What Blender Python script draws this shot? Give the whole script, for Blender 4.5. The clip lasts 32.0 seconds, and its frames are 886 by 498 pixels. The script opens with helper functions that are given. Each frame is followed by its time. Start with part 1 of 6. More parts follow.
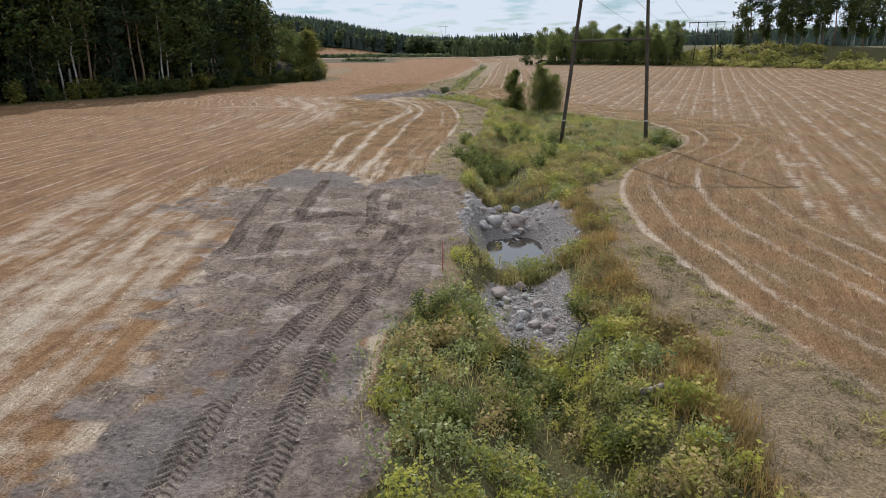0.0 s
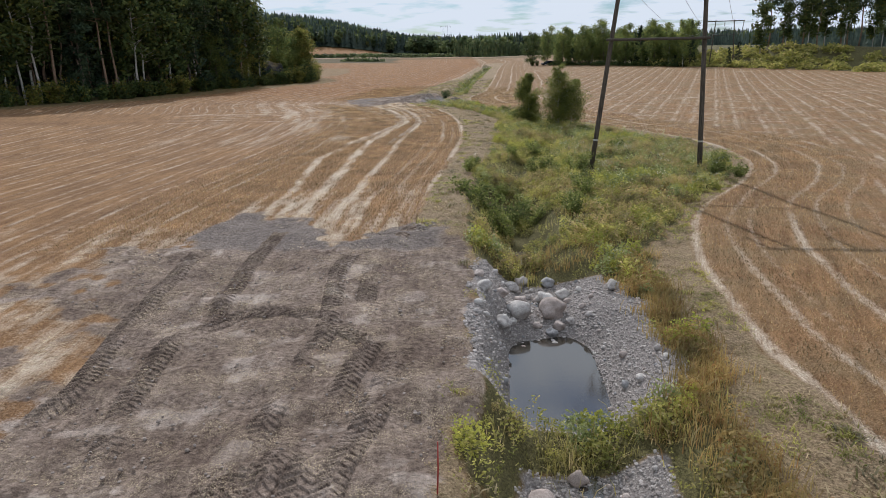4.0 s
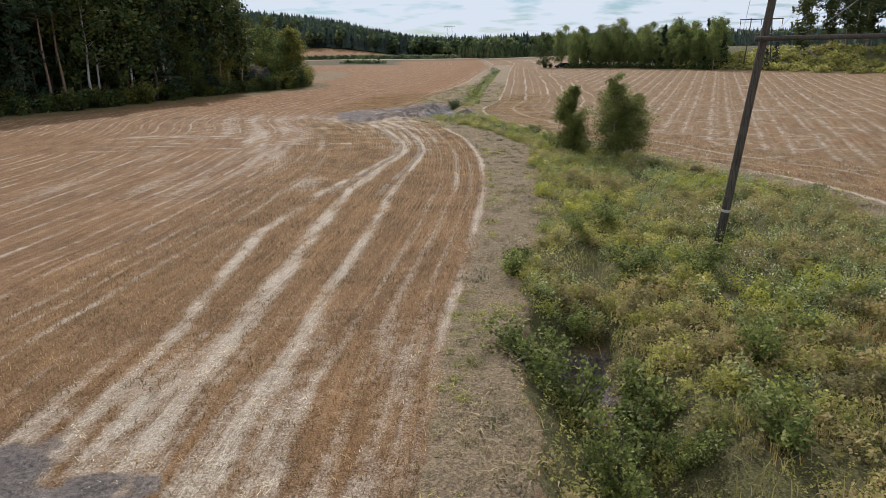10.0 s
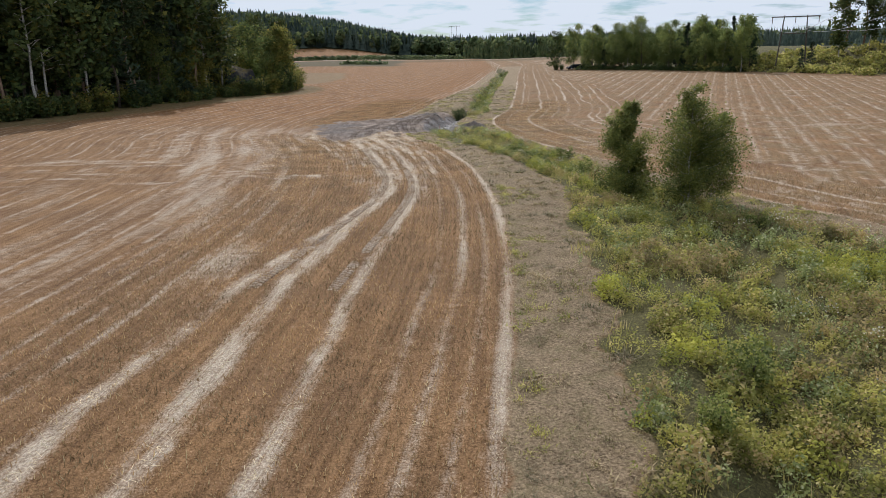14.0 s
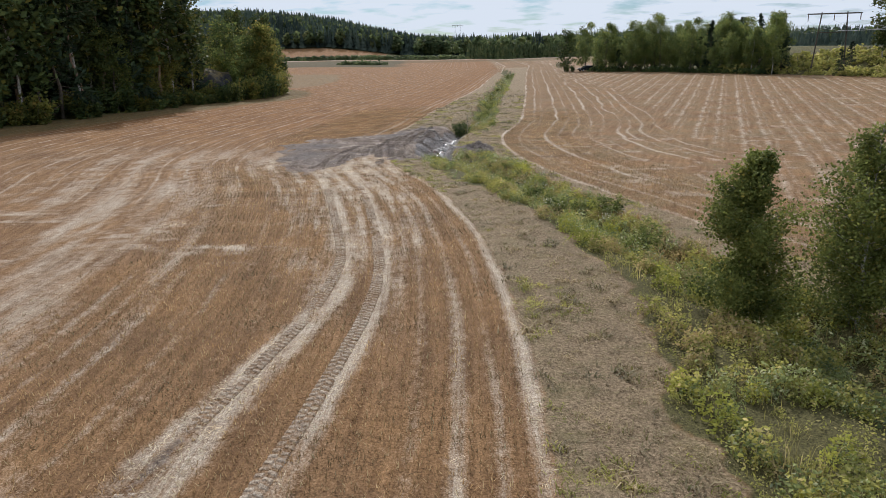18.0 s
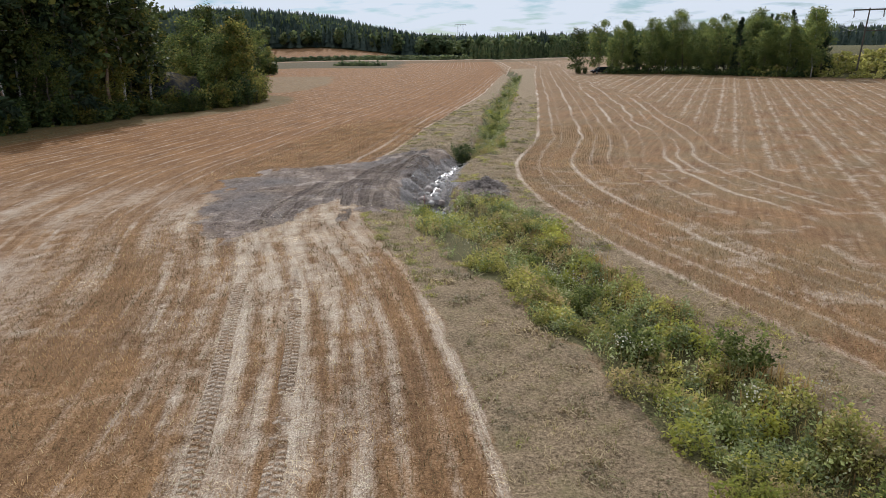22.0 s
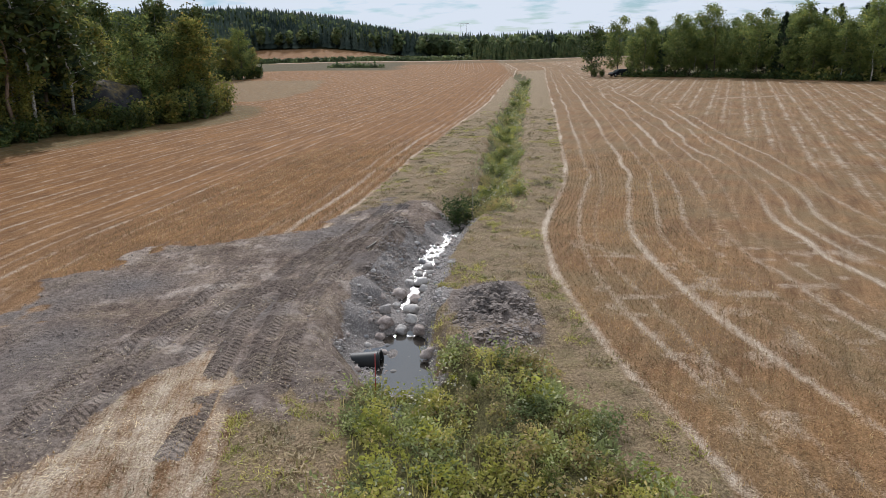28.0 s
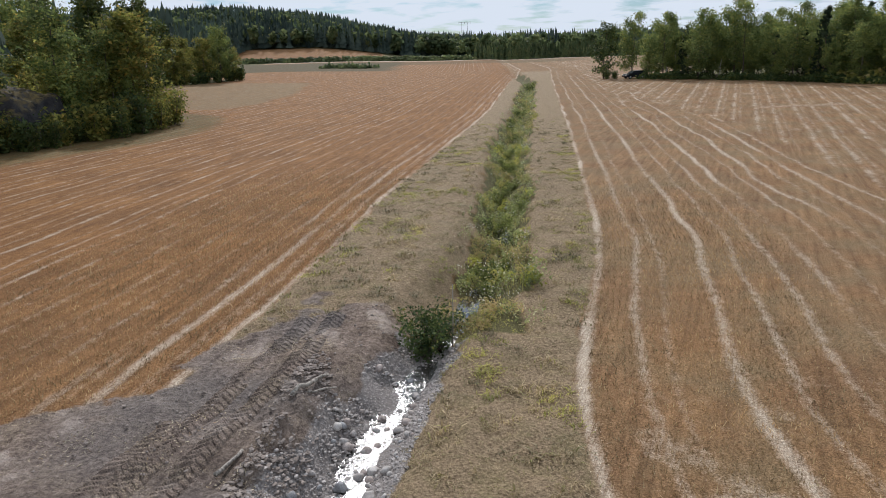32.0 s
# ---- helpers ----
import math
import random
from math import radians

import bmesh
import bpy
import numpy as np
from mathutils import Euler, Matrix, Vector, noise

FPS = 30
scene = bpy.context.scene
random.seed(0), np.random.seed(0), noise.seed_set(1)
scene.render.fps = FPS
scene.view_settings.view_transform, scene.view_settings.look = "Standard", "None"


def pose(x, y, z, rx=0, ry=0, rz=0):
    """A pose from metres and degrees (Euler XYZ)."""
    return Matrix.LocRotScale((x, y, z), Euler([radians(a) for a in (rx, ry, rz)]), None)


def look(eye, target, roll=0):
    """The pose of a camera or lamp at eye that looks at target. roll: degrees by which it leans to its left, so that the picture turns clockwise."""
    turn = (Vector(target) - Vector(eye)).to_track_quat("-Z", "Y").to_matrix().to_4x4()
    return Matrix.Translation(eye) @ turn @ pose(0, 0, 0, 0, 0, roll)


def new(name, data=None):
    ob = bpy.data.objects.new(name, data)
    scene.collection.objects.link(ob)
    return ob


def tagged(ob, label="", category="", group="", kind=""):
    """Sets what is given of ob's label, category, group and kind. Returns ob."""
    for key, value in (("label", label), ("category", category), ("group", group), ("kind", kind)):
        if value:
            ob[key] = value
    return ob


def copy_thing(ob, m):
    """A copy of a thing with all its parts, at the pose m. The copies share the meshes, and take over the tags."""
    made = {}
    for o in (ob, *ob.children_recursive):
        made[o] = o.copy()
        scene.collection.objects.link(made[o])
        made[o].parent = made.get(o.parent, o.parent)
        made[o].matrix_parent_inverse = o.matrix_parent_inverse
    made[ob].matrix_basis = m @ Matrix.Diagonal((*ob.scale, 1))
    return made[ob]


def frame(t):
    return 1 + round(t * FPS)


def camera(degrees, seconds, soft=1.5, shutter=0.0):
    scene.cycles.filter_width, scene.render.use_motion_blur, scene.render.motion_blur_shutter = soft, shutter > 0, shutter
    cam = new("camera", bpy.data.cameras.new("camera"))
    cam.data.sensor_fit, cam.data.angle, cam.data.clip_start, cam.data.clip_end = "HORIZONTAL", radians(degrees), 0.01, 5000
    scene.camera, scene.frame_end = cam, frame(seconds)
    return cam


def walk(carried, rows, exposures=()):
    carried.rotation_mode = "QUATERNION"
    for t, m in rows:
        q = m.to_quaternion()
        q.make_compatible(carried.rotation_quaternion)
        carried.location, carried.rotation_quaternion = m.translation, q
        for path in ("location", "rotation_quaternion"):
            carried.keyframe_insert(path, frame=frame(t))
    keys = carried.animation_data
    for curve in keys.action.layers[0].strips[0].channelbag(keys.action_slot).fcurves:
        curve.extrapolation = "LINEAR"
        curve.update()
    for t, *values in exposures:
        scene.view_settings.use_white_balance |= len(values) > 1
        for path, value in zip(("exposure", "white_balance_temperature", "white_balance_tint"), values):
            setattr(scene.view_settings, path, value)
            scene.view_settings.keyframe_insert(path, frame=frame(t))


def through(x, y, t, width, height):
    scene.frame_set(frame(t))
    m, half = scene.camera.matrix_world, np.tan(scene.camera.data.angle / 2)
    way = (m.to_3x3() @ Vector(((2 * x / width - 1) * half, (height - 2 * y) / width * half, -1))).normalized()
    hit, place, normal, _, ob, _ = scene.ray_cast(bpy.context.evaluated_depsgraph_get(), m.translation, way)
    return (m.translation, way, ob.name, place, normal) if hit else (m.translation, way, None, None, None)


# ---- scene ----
cam = camera(66.0, 32.0, soft=0.6)
METRES, EYE, TILT, LEAN, TURN = 110.0, 6.88, -5.0, 0.0, 0.6
ROWS = [
    (0.0, 0.0, 0.0, 0.0, -0.26, -11.38, 1.29),
    (0.5, 0.0014, 0.011, 0.0012, -0.24, -11.37, 1.28),
    (1.0, 0.0031, 0.0227, 0.0023, -0.21, -11.37, 1.27),
    (1.5, 0.0041, 0.0335, 0.0031, -0.19, -11.37, 1.25),
    (2.0, 0.0045, 0.0462, 0.0041, -0.16, -11.38, 1.24),
    (2.5, 0.0042, 0.0592, 0.0054, -0.14, -11.39, 1.22),
    (3.0, 0.0035, 0.0743, 0.0067, -0.12, -11.4, 1.21),
    (3.5, 0.0024, 0.0887, 0.0081, -0.11, -11.4, 1.19),
    (5.5, 0.0003, 0.1483, 0.0137, -0.06, -11.36, 1.26),
    (6.0, -0.0001, 0.1631, 0.0152, -0.05, -11.36, 1.28),
    (6.5, -0.0005, 0.1762, 0.0166, -0.04, -11.35, 1.28),
    (7.0, -0.0011, 0.1895, 0.018, -0.03, -11.34, 1.24),
    (7.5, -0.0014, 0.2014, 0.0191, -0.0, -11.33, 1.23),
    (8.0, -0.0021, 0.2143, 0.0204, 0.02, -11.33, 1.21),
    (8.5, -0.0025, 0.2263, 0.0215, 0.05, -11.34, 1.24),
    (9.0, -0.0029, 0.2403, 0.0228, 0.1, -11.34, 1.24),
    (9.5, -0.0032, 0.254, 0.024, 0.15, -11.34, 1.25),
    (10.0, -0.0032, 0.2697, 0.0256, 0.19, -11.33, 1.25),
    (10.5, -0.0024, 0.2851, 0.027, 0.24, -11.3, 1.25),
    (11.0, -0.0015, 0.3026, 0.0288, 0.29, -11.3, 1.25),
    (11.5, -0.0009, 0.3188, 0.0302, 0.33, -11.29, 1.22),
    (12.0, -0.0004, 0.3362, 0.0318, 0.38, -11.29, 1.23),
    (12.5, -0.0005, 0.3521, 0.033, 0.41, -11.29, 1.19),
    (13.0, -0.0008, 0.3692, 0.0344, 0.46, -11.3, 1.2),
    (13.5, -0.0011, 0.385, 0.0355, 0.51, -11.3, 1.19),
    (14.0, -0.0016, 0.4023, 0.0368, 0.55, -11.29, 1.2),
    (14.5, -0.002, 0.4179, 0.0383, 0.59, -11.29, 1.2),
    (16.5, -0.0017, 0.4819, 0.0445, 0.71, -11.31, 1.12),
    (17.0, 0.0007, 0.5, 0.0464, 0.78, -11.3, 1.13),
    (17.5, 0.002, 0.5175, 0.0481, 0.82, -11.32, 1.14),
    (18.0, 0.0027, 0.5365, 0.0503, 0.86, -11.33, 1.17),
    (18.5, 0.0022, 0.5541, 0.0521, 0.91, -11.33, 1.17),
    (19.0, 0.0012, 0.5731, 0.0541, 0.93, -11.34, 1.18),
    (19.5, 0.0007, 0.5904, 0.0559, 0.95, -11.34, 1.14),
    (20.0, 0.0009, 0.6088, 0.0576, 0.98, -11.34, 1.13),
    (20.5, 0.0018, 0.6253, 0.0592, 1.03, -11.33, 1.16),
    (21.0, 0.0031, 0.6438, 0.0608, 1.05, -11.33, 1.19),
    (21.5, 0.0044, 0.6607, 0.0625, 1.07, -11.34, 1.17),
    (22.0, 0.0052, 0.6783, 0.0639, 1.1, -11.36, 1.19),
    (22.5, 0.0048, 0.6936, 0.065, 1.13, -11.36, 1.19),
    (23.0, 0.0038, 0.7096, 0.0665, 1.15, -11.38, 1.21),
    (23.5, 0.0027, 0.7239, 0.0676, 1.17, -11.38, 1.23),
    (24.0, 0.0015, 0.7391, 0.0692, 1.2, -11.39, 1.27),
    (24.5, 0.0003, 0.7527, 0.0706, 1.22, -11.4, 1.27),
    (25.0, -0.0004, 0.7677, 0.0721, 1.23, -11.4, 1.29),
    (25.5, -0.0002, 0.7809, 0.0735, 1.25, -11.38, 1.25),
    (27.5, 0.0078, 0.8361, 0.0789, 1.39, -11.35, 1.37),
    (28.0, 0.0102, 0.8508, 0.0803, 1.42, -11.36, 1.39),
    (28.5, 0.0123, 0.8655, 0.0814, 1.46, -11.36, 1.42),
    (29.0, 0.0143, 0.8823, 0.0828, 1.48, -11.36, 1.43),
    (29.5, 0.0157, 0.8988, 0.0842, 1.49, -11.36, 1.44),
    (30.0, 0.0167, 0.9179, 0.0858, 1.5, -11.37, 1.43),
    (30.5, 0.0176, 0.9356, 0.0876, 1.51, -11.39, 1.45),
    (31.0, 0.0183, 0.9556, 0.0893, 1.54, -11.4, 1.43),
    (31.5, 0.0188, 0.974, 0.0911, 1.55, -11.42, 1.47),
    (32.0, 0.019, 0.9933, 0.0929, 1.59, -11.42, 1.47),
]
walk(cam, [(t, pose(0, 0, EYE, TILT, LEAN, TURN) @ pose(METRES * x, METRES * y, METRES * z, 90 + pitch, roll, yaw)) for t, x, y, z, yaw, pitch, roll in ROWS])

# ---- sky, sun, exposure ----
SUN_AZ, SUN_EL = -8.0, 36.0
world = bpy.data.worlds.new("sky")
scene.world = world
world.use_nodes = True
wn, wl = world.node_tree.nodes, world.node_tree.links
wn.clear()
w_out = wn.new("ShaderNodeOutputWorld")
w_bg = wn.new("ShaderNodeBackground")
w_bg.inputs["Strength"].default_value = 0.1
w_sky = wn.new("ShaderNodeTexSky")
w_sky.sky_type, w_sky.sun_disc = "NISHITA", False
w_sky.sun_elevation, w_sky.sun_rotation = radians(SUN_EL), radians(SUN_AZ)
w_sky.air_density, w_sky.dust_density, w_sky.ozone_density = 1.0, 0.6, 1.5
w_tc = wn.new("ShaderNodeTexCoord")
w_sep = wn.new("ShaderNodeSeparateXYZ")
wl.new(w_tc.outputs["Generated"], w_sep.inputs[0])


def w_math(op, a, b):
    n = wn.new("ShaderNodeMath")
    n.operation = op
    for i, v in enumerate((a, b)):
        if isinstance(v, (int, float)):
            n.inputs[i].default_value = v
        else:
            wl.new(v, n.inputs[i])
    return n.outputs[0]


# a cloud layer seen in perspective: the direction divided by its height
w_h = w_math("ADD", w_math("MAXIMUM", w_sep.outputs["Z"], 0.0), 0.13)
w_comb = wn.new("ShaderNodeCombineXYZ")
wl.new(w_math("DIVIDE", w_sep.outputs["X"], w_h), w_comb.inputs[0])
wl.new(w_math("DIVIDE", w_sep.outputs["Y"], w_h), w_comb.inputs[1])
w_noise = wn.new("ShaderNodeTexNoise")
w_noise.inputs["Scale"].default_value, w_noise.inputs["Detail"].default_value = 2.7, 5.0
w_noise.inputs["Roughness"].default_value = 0.52
wl.new(w_comb.outputs[0], w_noise.inputs["Vector"])
w_ramp = wn.new("ShaderNodeValToRGB")
w_ramp.color_ramp.elements[0].position, w_ramp.color_ramp.elements[1].position = 0.33, 0.48
wl.new(w_noise.outputs[0], w_ramp.inputs[0])
w_mix = wn.new("ShaderNodeMix")
w_mix.data_type = "RGBA"
wl.new(w_ramp.outputs[0], w_mix.inputs[0])
w_blue = wn.new("ShaderNodeMix")
w_blue.data_type, w_blue.blend_type = "RGBA", "MULTIPLY"
w_blue.inputs[0].default_value, w_blue.inputs[7].default_value = 1.0, (0.42, 0.60, 0.86, 1)
wl.new(w_sky.outputs[0], w_blue.inputs[6])
wl.new(w_blue.outputs[2], w_mix.inputs[6])
w_mix.inputs[7].default_value = (8.2, 9.1, 10.5, 1)
wl.new(w_mix.outputs[2], w_bg.inputs["Color"])
wl.new(w_bg.outputs[0], w_out.inputs["Surface"])

sun = new("sun", bpy.data.lights.new("sun", "SUN"))
sun.data.energy, sun.data.angle, sun.data.color = 4.0, radians(0.5), (1.0, 0.985, 1.0)
sun_dir = Vector((math.sin(radians(SUN_AZ)) * math.cos(radians(SUN_EL)), math.cos(radians(SUN_AZ)) * math.cos(radians(SUN_EL)), math.sin(radians(SUN_EL))))
sun.matrix_world = look(sun_dir * 300, (0, 0, 0))
scene.view_settings.exposure = -0.24


# ---- materials ----
class Mat:
    """A small node builder round one Principled shader."""

    def __init__(self, name, rough=0.8, spec=0.3, metal=0.0):
        self.m = bpy.data.materials.new(name)
        self.m.use_nodes = True
        self.n, self.l = self.m.node_tree.nodes, self.m.node_tree.links
        self.n.clear()
        self.out = self.n.new("ShaderNodeOutputMaterial")
        self.b = self.n.new("ShaderNodeBsdfPrincipled")
        self.b.inputs["Roughness"].default_value = rough
        self.b.inputs["Specular IOR Level"].default_value = spec
        self.b.inputs["Metallic"].default_value = metal
        self.l.new(self.b.outputs[0], self.out.inputs[0])

    def put(self, sock, v):
        if isinstance(v, (int, float)):
            sock.default_value = v
        elif isinstance(v, tuple):
            sock.default_value = (*v, 1) if len(v) == 3 else v
        else:
            self.l.new(v, sock)

    def pos(self, scale=(1, 1, 1)):
        g = self.n.new("ShaderNodeNewGeometry")
        m = self.n.new("ShaderNodeMapping")
        m.inputs["Scale"].default_value = scale
        self.l.new(g.outputs["Position"], m.inputs["Vector"])
        return m.outputs[0]

    def obj(self, scale=(1, 1, 1)):
        g = self.n.new("ShaderNodeTexCoord")
        m = self.n.new("ShaderNodeMapping")
        m.inputs["Scale"].default_value = scale
        self.l.new(g.outputs["Object"], m.inputs["Vector"])
        return m.outputs[0]

    def noise(self, scale, detail=4.0, rough=0.6, vec=None):
        t = self.n.new("ShaderNodeTexNoise")
        t.inputs["Scale"].default_value, t.inputs["Detail"].default_value, t.inputs["Roughness"].default_value = scale, detail, rough
        self.l.new(vec if vec is not None else self.pos(), t.inputs["Vector"])
        return t.outputs[0]

    def voronoi(self, scale, vec=None, feature="F1", out="Distance"):
        t = self.n.new("ShaderNodeTexVoronoi")
        t.feature = feature
        t.inputs["Scale"].default_value = scale
        self.l.new(vec if vec is not None else self.pos(), t.inputs["Vector"])
        return t.outputs[out]

    def ramp(self, v, a, b, ca=(0, 0, 0), cb=(1, 1, 1)):
        r = self.n.new("ShaderNodeValToRGB")
        e = r.color_ramp.elements
        e[0].position, e[1].position, e[0].color, e[1].color = a, b, (*ca, 1), (*cb, 1)
        self.put(r.inputs[0], v)
        return r.outputs[0]

    def mix(self, f, a, b, kind="MIX"):
        n = self.n.new("ShaderNodeMix")
        n.data_type, n.blend_type = "RGBA", kind
        self.put(n.inputs[0], f), self.put(n.inputs[6], a), self.put(n.inputs[7], b)
        return n.outputs[2]

    def math(self, op, a, b=0.0, clamp=False):
        n = self.n.new("ShaderNodeMath")
        n.operation, n.use_clamp = op, clamp
        self.put(n.inputs[0], a), self.put(n.inputs[1], b)
        return n.outputs[0]

    def attr(self, name):
        a = self.n.new("ShaderNodeAttribute")
        a.attribute_name = name
        return a.outputs["Fac"]

    def island(self):
        return self.n.new("ShaderNodeNewGeometry").outputs["Random Per Island"]

    def each(self):
        return self.n.new("ShaderNodeObjectInfo").outputs["Random"]

    def bump(self, h, strength=0.5, dist=0.02):
        b = self.n.new("ShaderNodeBump")
        b.inputs["Strength"].default_value, b.inputs["Distance"].default_value = strength, dist
        self.put(b.inputs["Height"], h)
        self.l.new(b.outputs[0], self.b.inputs["Normal"])

    def color(self, c):
        self.put(self.b.inputs["Base Color"], c)
        return self

    def leafy(self, c, through=0.4):
        """Thin leaves: part of the light passes through."""
        self.color(c)
        t = self.n.new("ShaderNodeBsdfTranslucent")
        self.put(t.inputs[0], c)
        x = self.n.new("ShaderNodeMixShader")
        x.inputs[0].default_value = through
        self.l.new(self.b.outputs[0], x.inputs[1]), self.l.new(t.outputs[0], x.inputs[2])
        self.l.new(x.outputs[0], self.out.inputs[0])
        return self


def leaf_mat(name, dark, light, other=None, share=0.15, through=0.4, patch=0.5):
    m = Mat(name, 0.6, 0.12)
    c = m.mix(m.island(), dark, light)
    if other:
        r = m.math("LESS_THAN", m.math("FRACT", m.math("MULTIPLY", m.island(), 13.7)), share)
        c = m.mix(r, c, other)
    big = m.ramp(m.noise(patch, 4, 0.65), 0.36, 0.64, (0.48, 0.52, 0.48), (1.45, 1.38, 1.2))
    m.leafy(m.mix(1.0, c, big, "MULTIPLY"), through)
    return m.m


def bark_mat(name, a, b, scale=(6, 6, 1.2), rough=0.9):
    m = Mat(name, rough, 0.15)
    n = m.noise(3.0, 5, 0.65, m.pos(scale))
    m.color(m.ramp(n, 0.38, 0.62, a, b))
    m.bump(n, 0.6, 0.02)
    return m.m


def stone_mat(name, a, b):
    m = Mat(name, 0.85, 0.25)
    n = m.noise(5.0, 6, 0.65)
    f = m.noise(40.0, 4, 0.7)
    c = m.mix(m.each(), a, b)
    hue = m.math("FRACT", m.math("MULTIPLY", m.each(), 7.3))
    c = m.mix(m.math("MULTIPLY", m.math("LESS_THAN", hue, 0.28), 0.55), c, (0.50, 0.385, 0.33))
    c = m.mix(m.math("MULTIPLY", m.math("GREATER_THAN", hue, 0.84), 0.6), c, (0.27, 0.29, 0.315))
    c = m.mix(m.ramp(n, 0.35, 0.65), m.mix(1.0, c, (0.6, 0.58, 0.57), "MULTIPLY"), c)
    c = m.mix(m.ramp(f, 0.4, 0.6), m.mix(1.0, c, (0.75, 0.75, 0.75), "MULTIPLY"), c)
    m.color(c)
    m.bump(m.math("ADD", n, m.math("MULTIPLY", f, 0.3)), 0.5, 0.03)
    return m.m


def pebble_mat(name, a, b):
    m = Mat(name, 0.88, 0.2)
    m.color(m.mix(m.ramp(m.noise(30.0, 3), 0.3, 0.7), m.mix(m.island(), a, b), m.mix(0.55, m.mix(m.island(), a, b), (0.20, 0.18, 0.165))))
    return m.m


def ground_mat():
    m = Mat("ground_earth", 0.95, 0.12)
    straw, mud, bank, green, gravel, damp_shade, far = (m.attr(k) for k in ("straw", "mud", "bank", "green", "gravel", "damp_shade", "crop_shade"))

    def lanes(key, period, places, wander):
        """Pale wheel ways at even distance: lanes of an attribute, uneven along their length."""
        off = m.math("MULTIPLY", m.math("SUBTRACT", m.noise(0.16, 6, 0.62), 0.5), wander)
        ph = m.math("ADD", m.math("DIVIDE", m.attr(key), period), off)
        lane, fr = m.math("FLOOR", ph), m.math("FRACT", ph)
        out = None
        for c, w, k in places:
            rag = m.math("MULTIPLY", m.math("SUBTRACT", m.noise(3.5, 4, 0.7), 0.5), w * 1.9)
            line = m.ramp(m.math("ADD", m.math("ABSOLUTE", m.math("SUBTRACT", fr, c)), rag), w * 0.1, w * 1.6, (1, 1, 1), (0, 0, 0))
            g = m.n.new("ShaderNodeCombineXYZ")
            m.l.new(m.math("ADD", m.math("MULTIPLY", lane, 5.37), c * 31.0), g.inputs[0])
            sep = m.n.new("ShaderNodeSeparateXYZ")
            m.l.new(m.pos((0.14, 0.14, 0.14)), sep.inputs[0])
            m.l.new(sep.outputs[1], g.inputs[1])
            line = m.math("MULTIPLY", m.math("MULTIPLY", line, k), m.ramp(m.noise(2.0, 5, 0.75, g.outputs[0]), 0.36, 0.60, (0.15, 0.15, 0.15)))
            out = line if out is None else m.math("MAXIMUM", out, line)
        return out

    straw = m.math("MAXIMUM", straw, m.math("MAXIMUM", m.math("MULTIPLY", lanes("way_left", 3.4, ((0.22, 0.046, 0.95), (0.50, 0.034, 0.7), (0.74, 0.042, 0.85)), 0.15), m.attr("open_left")), m.math("MULTIPLY", lanes("way_right", 4.0, ((0.2, 0.072, 0.72), (0.36, 0.05, 0.42), (0.64, 0.068, 0.68), (0.8, 0.046, 0.4)), 0.2), m.attr("open_right"))))
    fine, mid, big = m.noise(22.0, 5, 0.7), m.noise(2.6, 5, 0.65), m.noise(0.22, 4, 0.6)
    speck = m.voronoi(17.0, m.pos((1, 0.55, 1)))
    # stubble: rust brown straw stumps over soil
    stub = m.mix(m.ramp(fine, 0.36, 0.62), (0.105, 0.06, 0.030), (0.335, 0.199, 0.10))
    stub = m.mix(m.ramp(mid, 0.38, 0.66), stub, m.mix(0.5, stub, (0.33, 0.19, 0.092)))
    stub = m.mix(m.ramp(big, 0.35, 0.7), m.mix(1.0, stub, (0.86, 0.84, 0.86), "MULTIPLY"), m.mix(1.0, stub, (1.1, 1.06, 1.0), "MULTIPLY"))
    # drill rows and wheel marks: streaks along the way the machines went
    def streaks(key, across=3.2, along_=0.22):
        g = m.n.new("ShaderNodeCombineXYZ")
        sep = m.n.new("ShaderNodeSeparateXYZ")
        m.l.new(m.pos(), sep.inputs[0])
        m.l.new(m.math("MULTIPLY", m.attr(key), across), g.inputs[0])
        m.l.new(m.math("MULTIPLY", sep.outputs[1], along_), g.inputs[1])
        return m.noise(1.0, 5, 0.7, g.outputs[0])

    row = m.math("ADD", m.math("MULTIPLY", streaks("way_left"), m.attr("side_left")), m.math("MULTIPLY", streaks("way_right"), m.math("SUBTRACT", 1.0, m.attr("side_left"))))
    stub = m.mix(1.0, stub, m.ramp(row, 0.34, 0.66, (0.66, 0.63, 0.61), (1.20, 1.21, 1.22)), "MULTIPLY")
    stub = m.mix(m.math("MULTIPLY", m.math("SUBTRACT", 1.0, m.attr("side_left")), m.math("MULTIPLY", m.ramp(m.noise(0.35, 5, 0.65), 0.40, 0.66), 0.55)), stub, m.mix(m.ramp(fine, 0.36, 0.62), (0.10, 0.082, 0.045), (0.30, 0.225, 0.125)))
    # the field beyond the second works is a richer orange
    lie = m.n.new("ShaderNodeSeparateXYZ")
    m.l.new(m.pos((0.001, 0.001, 0.001)), lie.inputs[0])
    stub = m.mix(m.math("MULTIPLY", m.ramp(lie.outputs[1], 0.112, 0.135), m.attr("side_left")), stub, m.mix(1.0, stub, (0.97, 0.84, 0.66), "MULTIPLY"))
    # loose pale straw
    pale = m.mix(m.ramp(m.noise(36.0, 4, 0.75, m.pos((1, 0.5, 1))), 0.36, 0.62), (0.26, 0.185, 0.13), (0.72, 0.61, 0.475))
    thread = m.math("ADD", m.math("MULTIPLY", streaks("way_left", 13.0, 0.5), m.attr("side_left")), m.math("MULTIPLY", streaks("way_right", 13.0, 0.5), m.math("SUBTRACT", 1.0, m.attr("side_left"))))
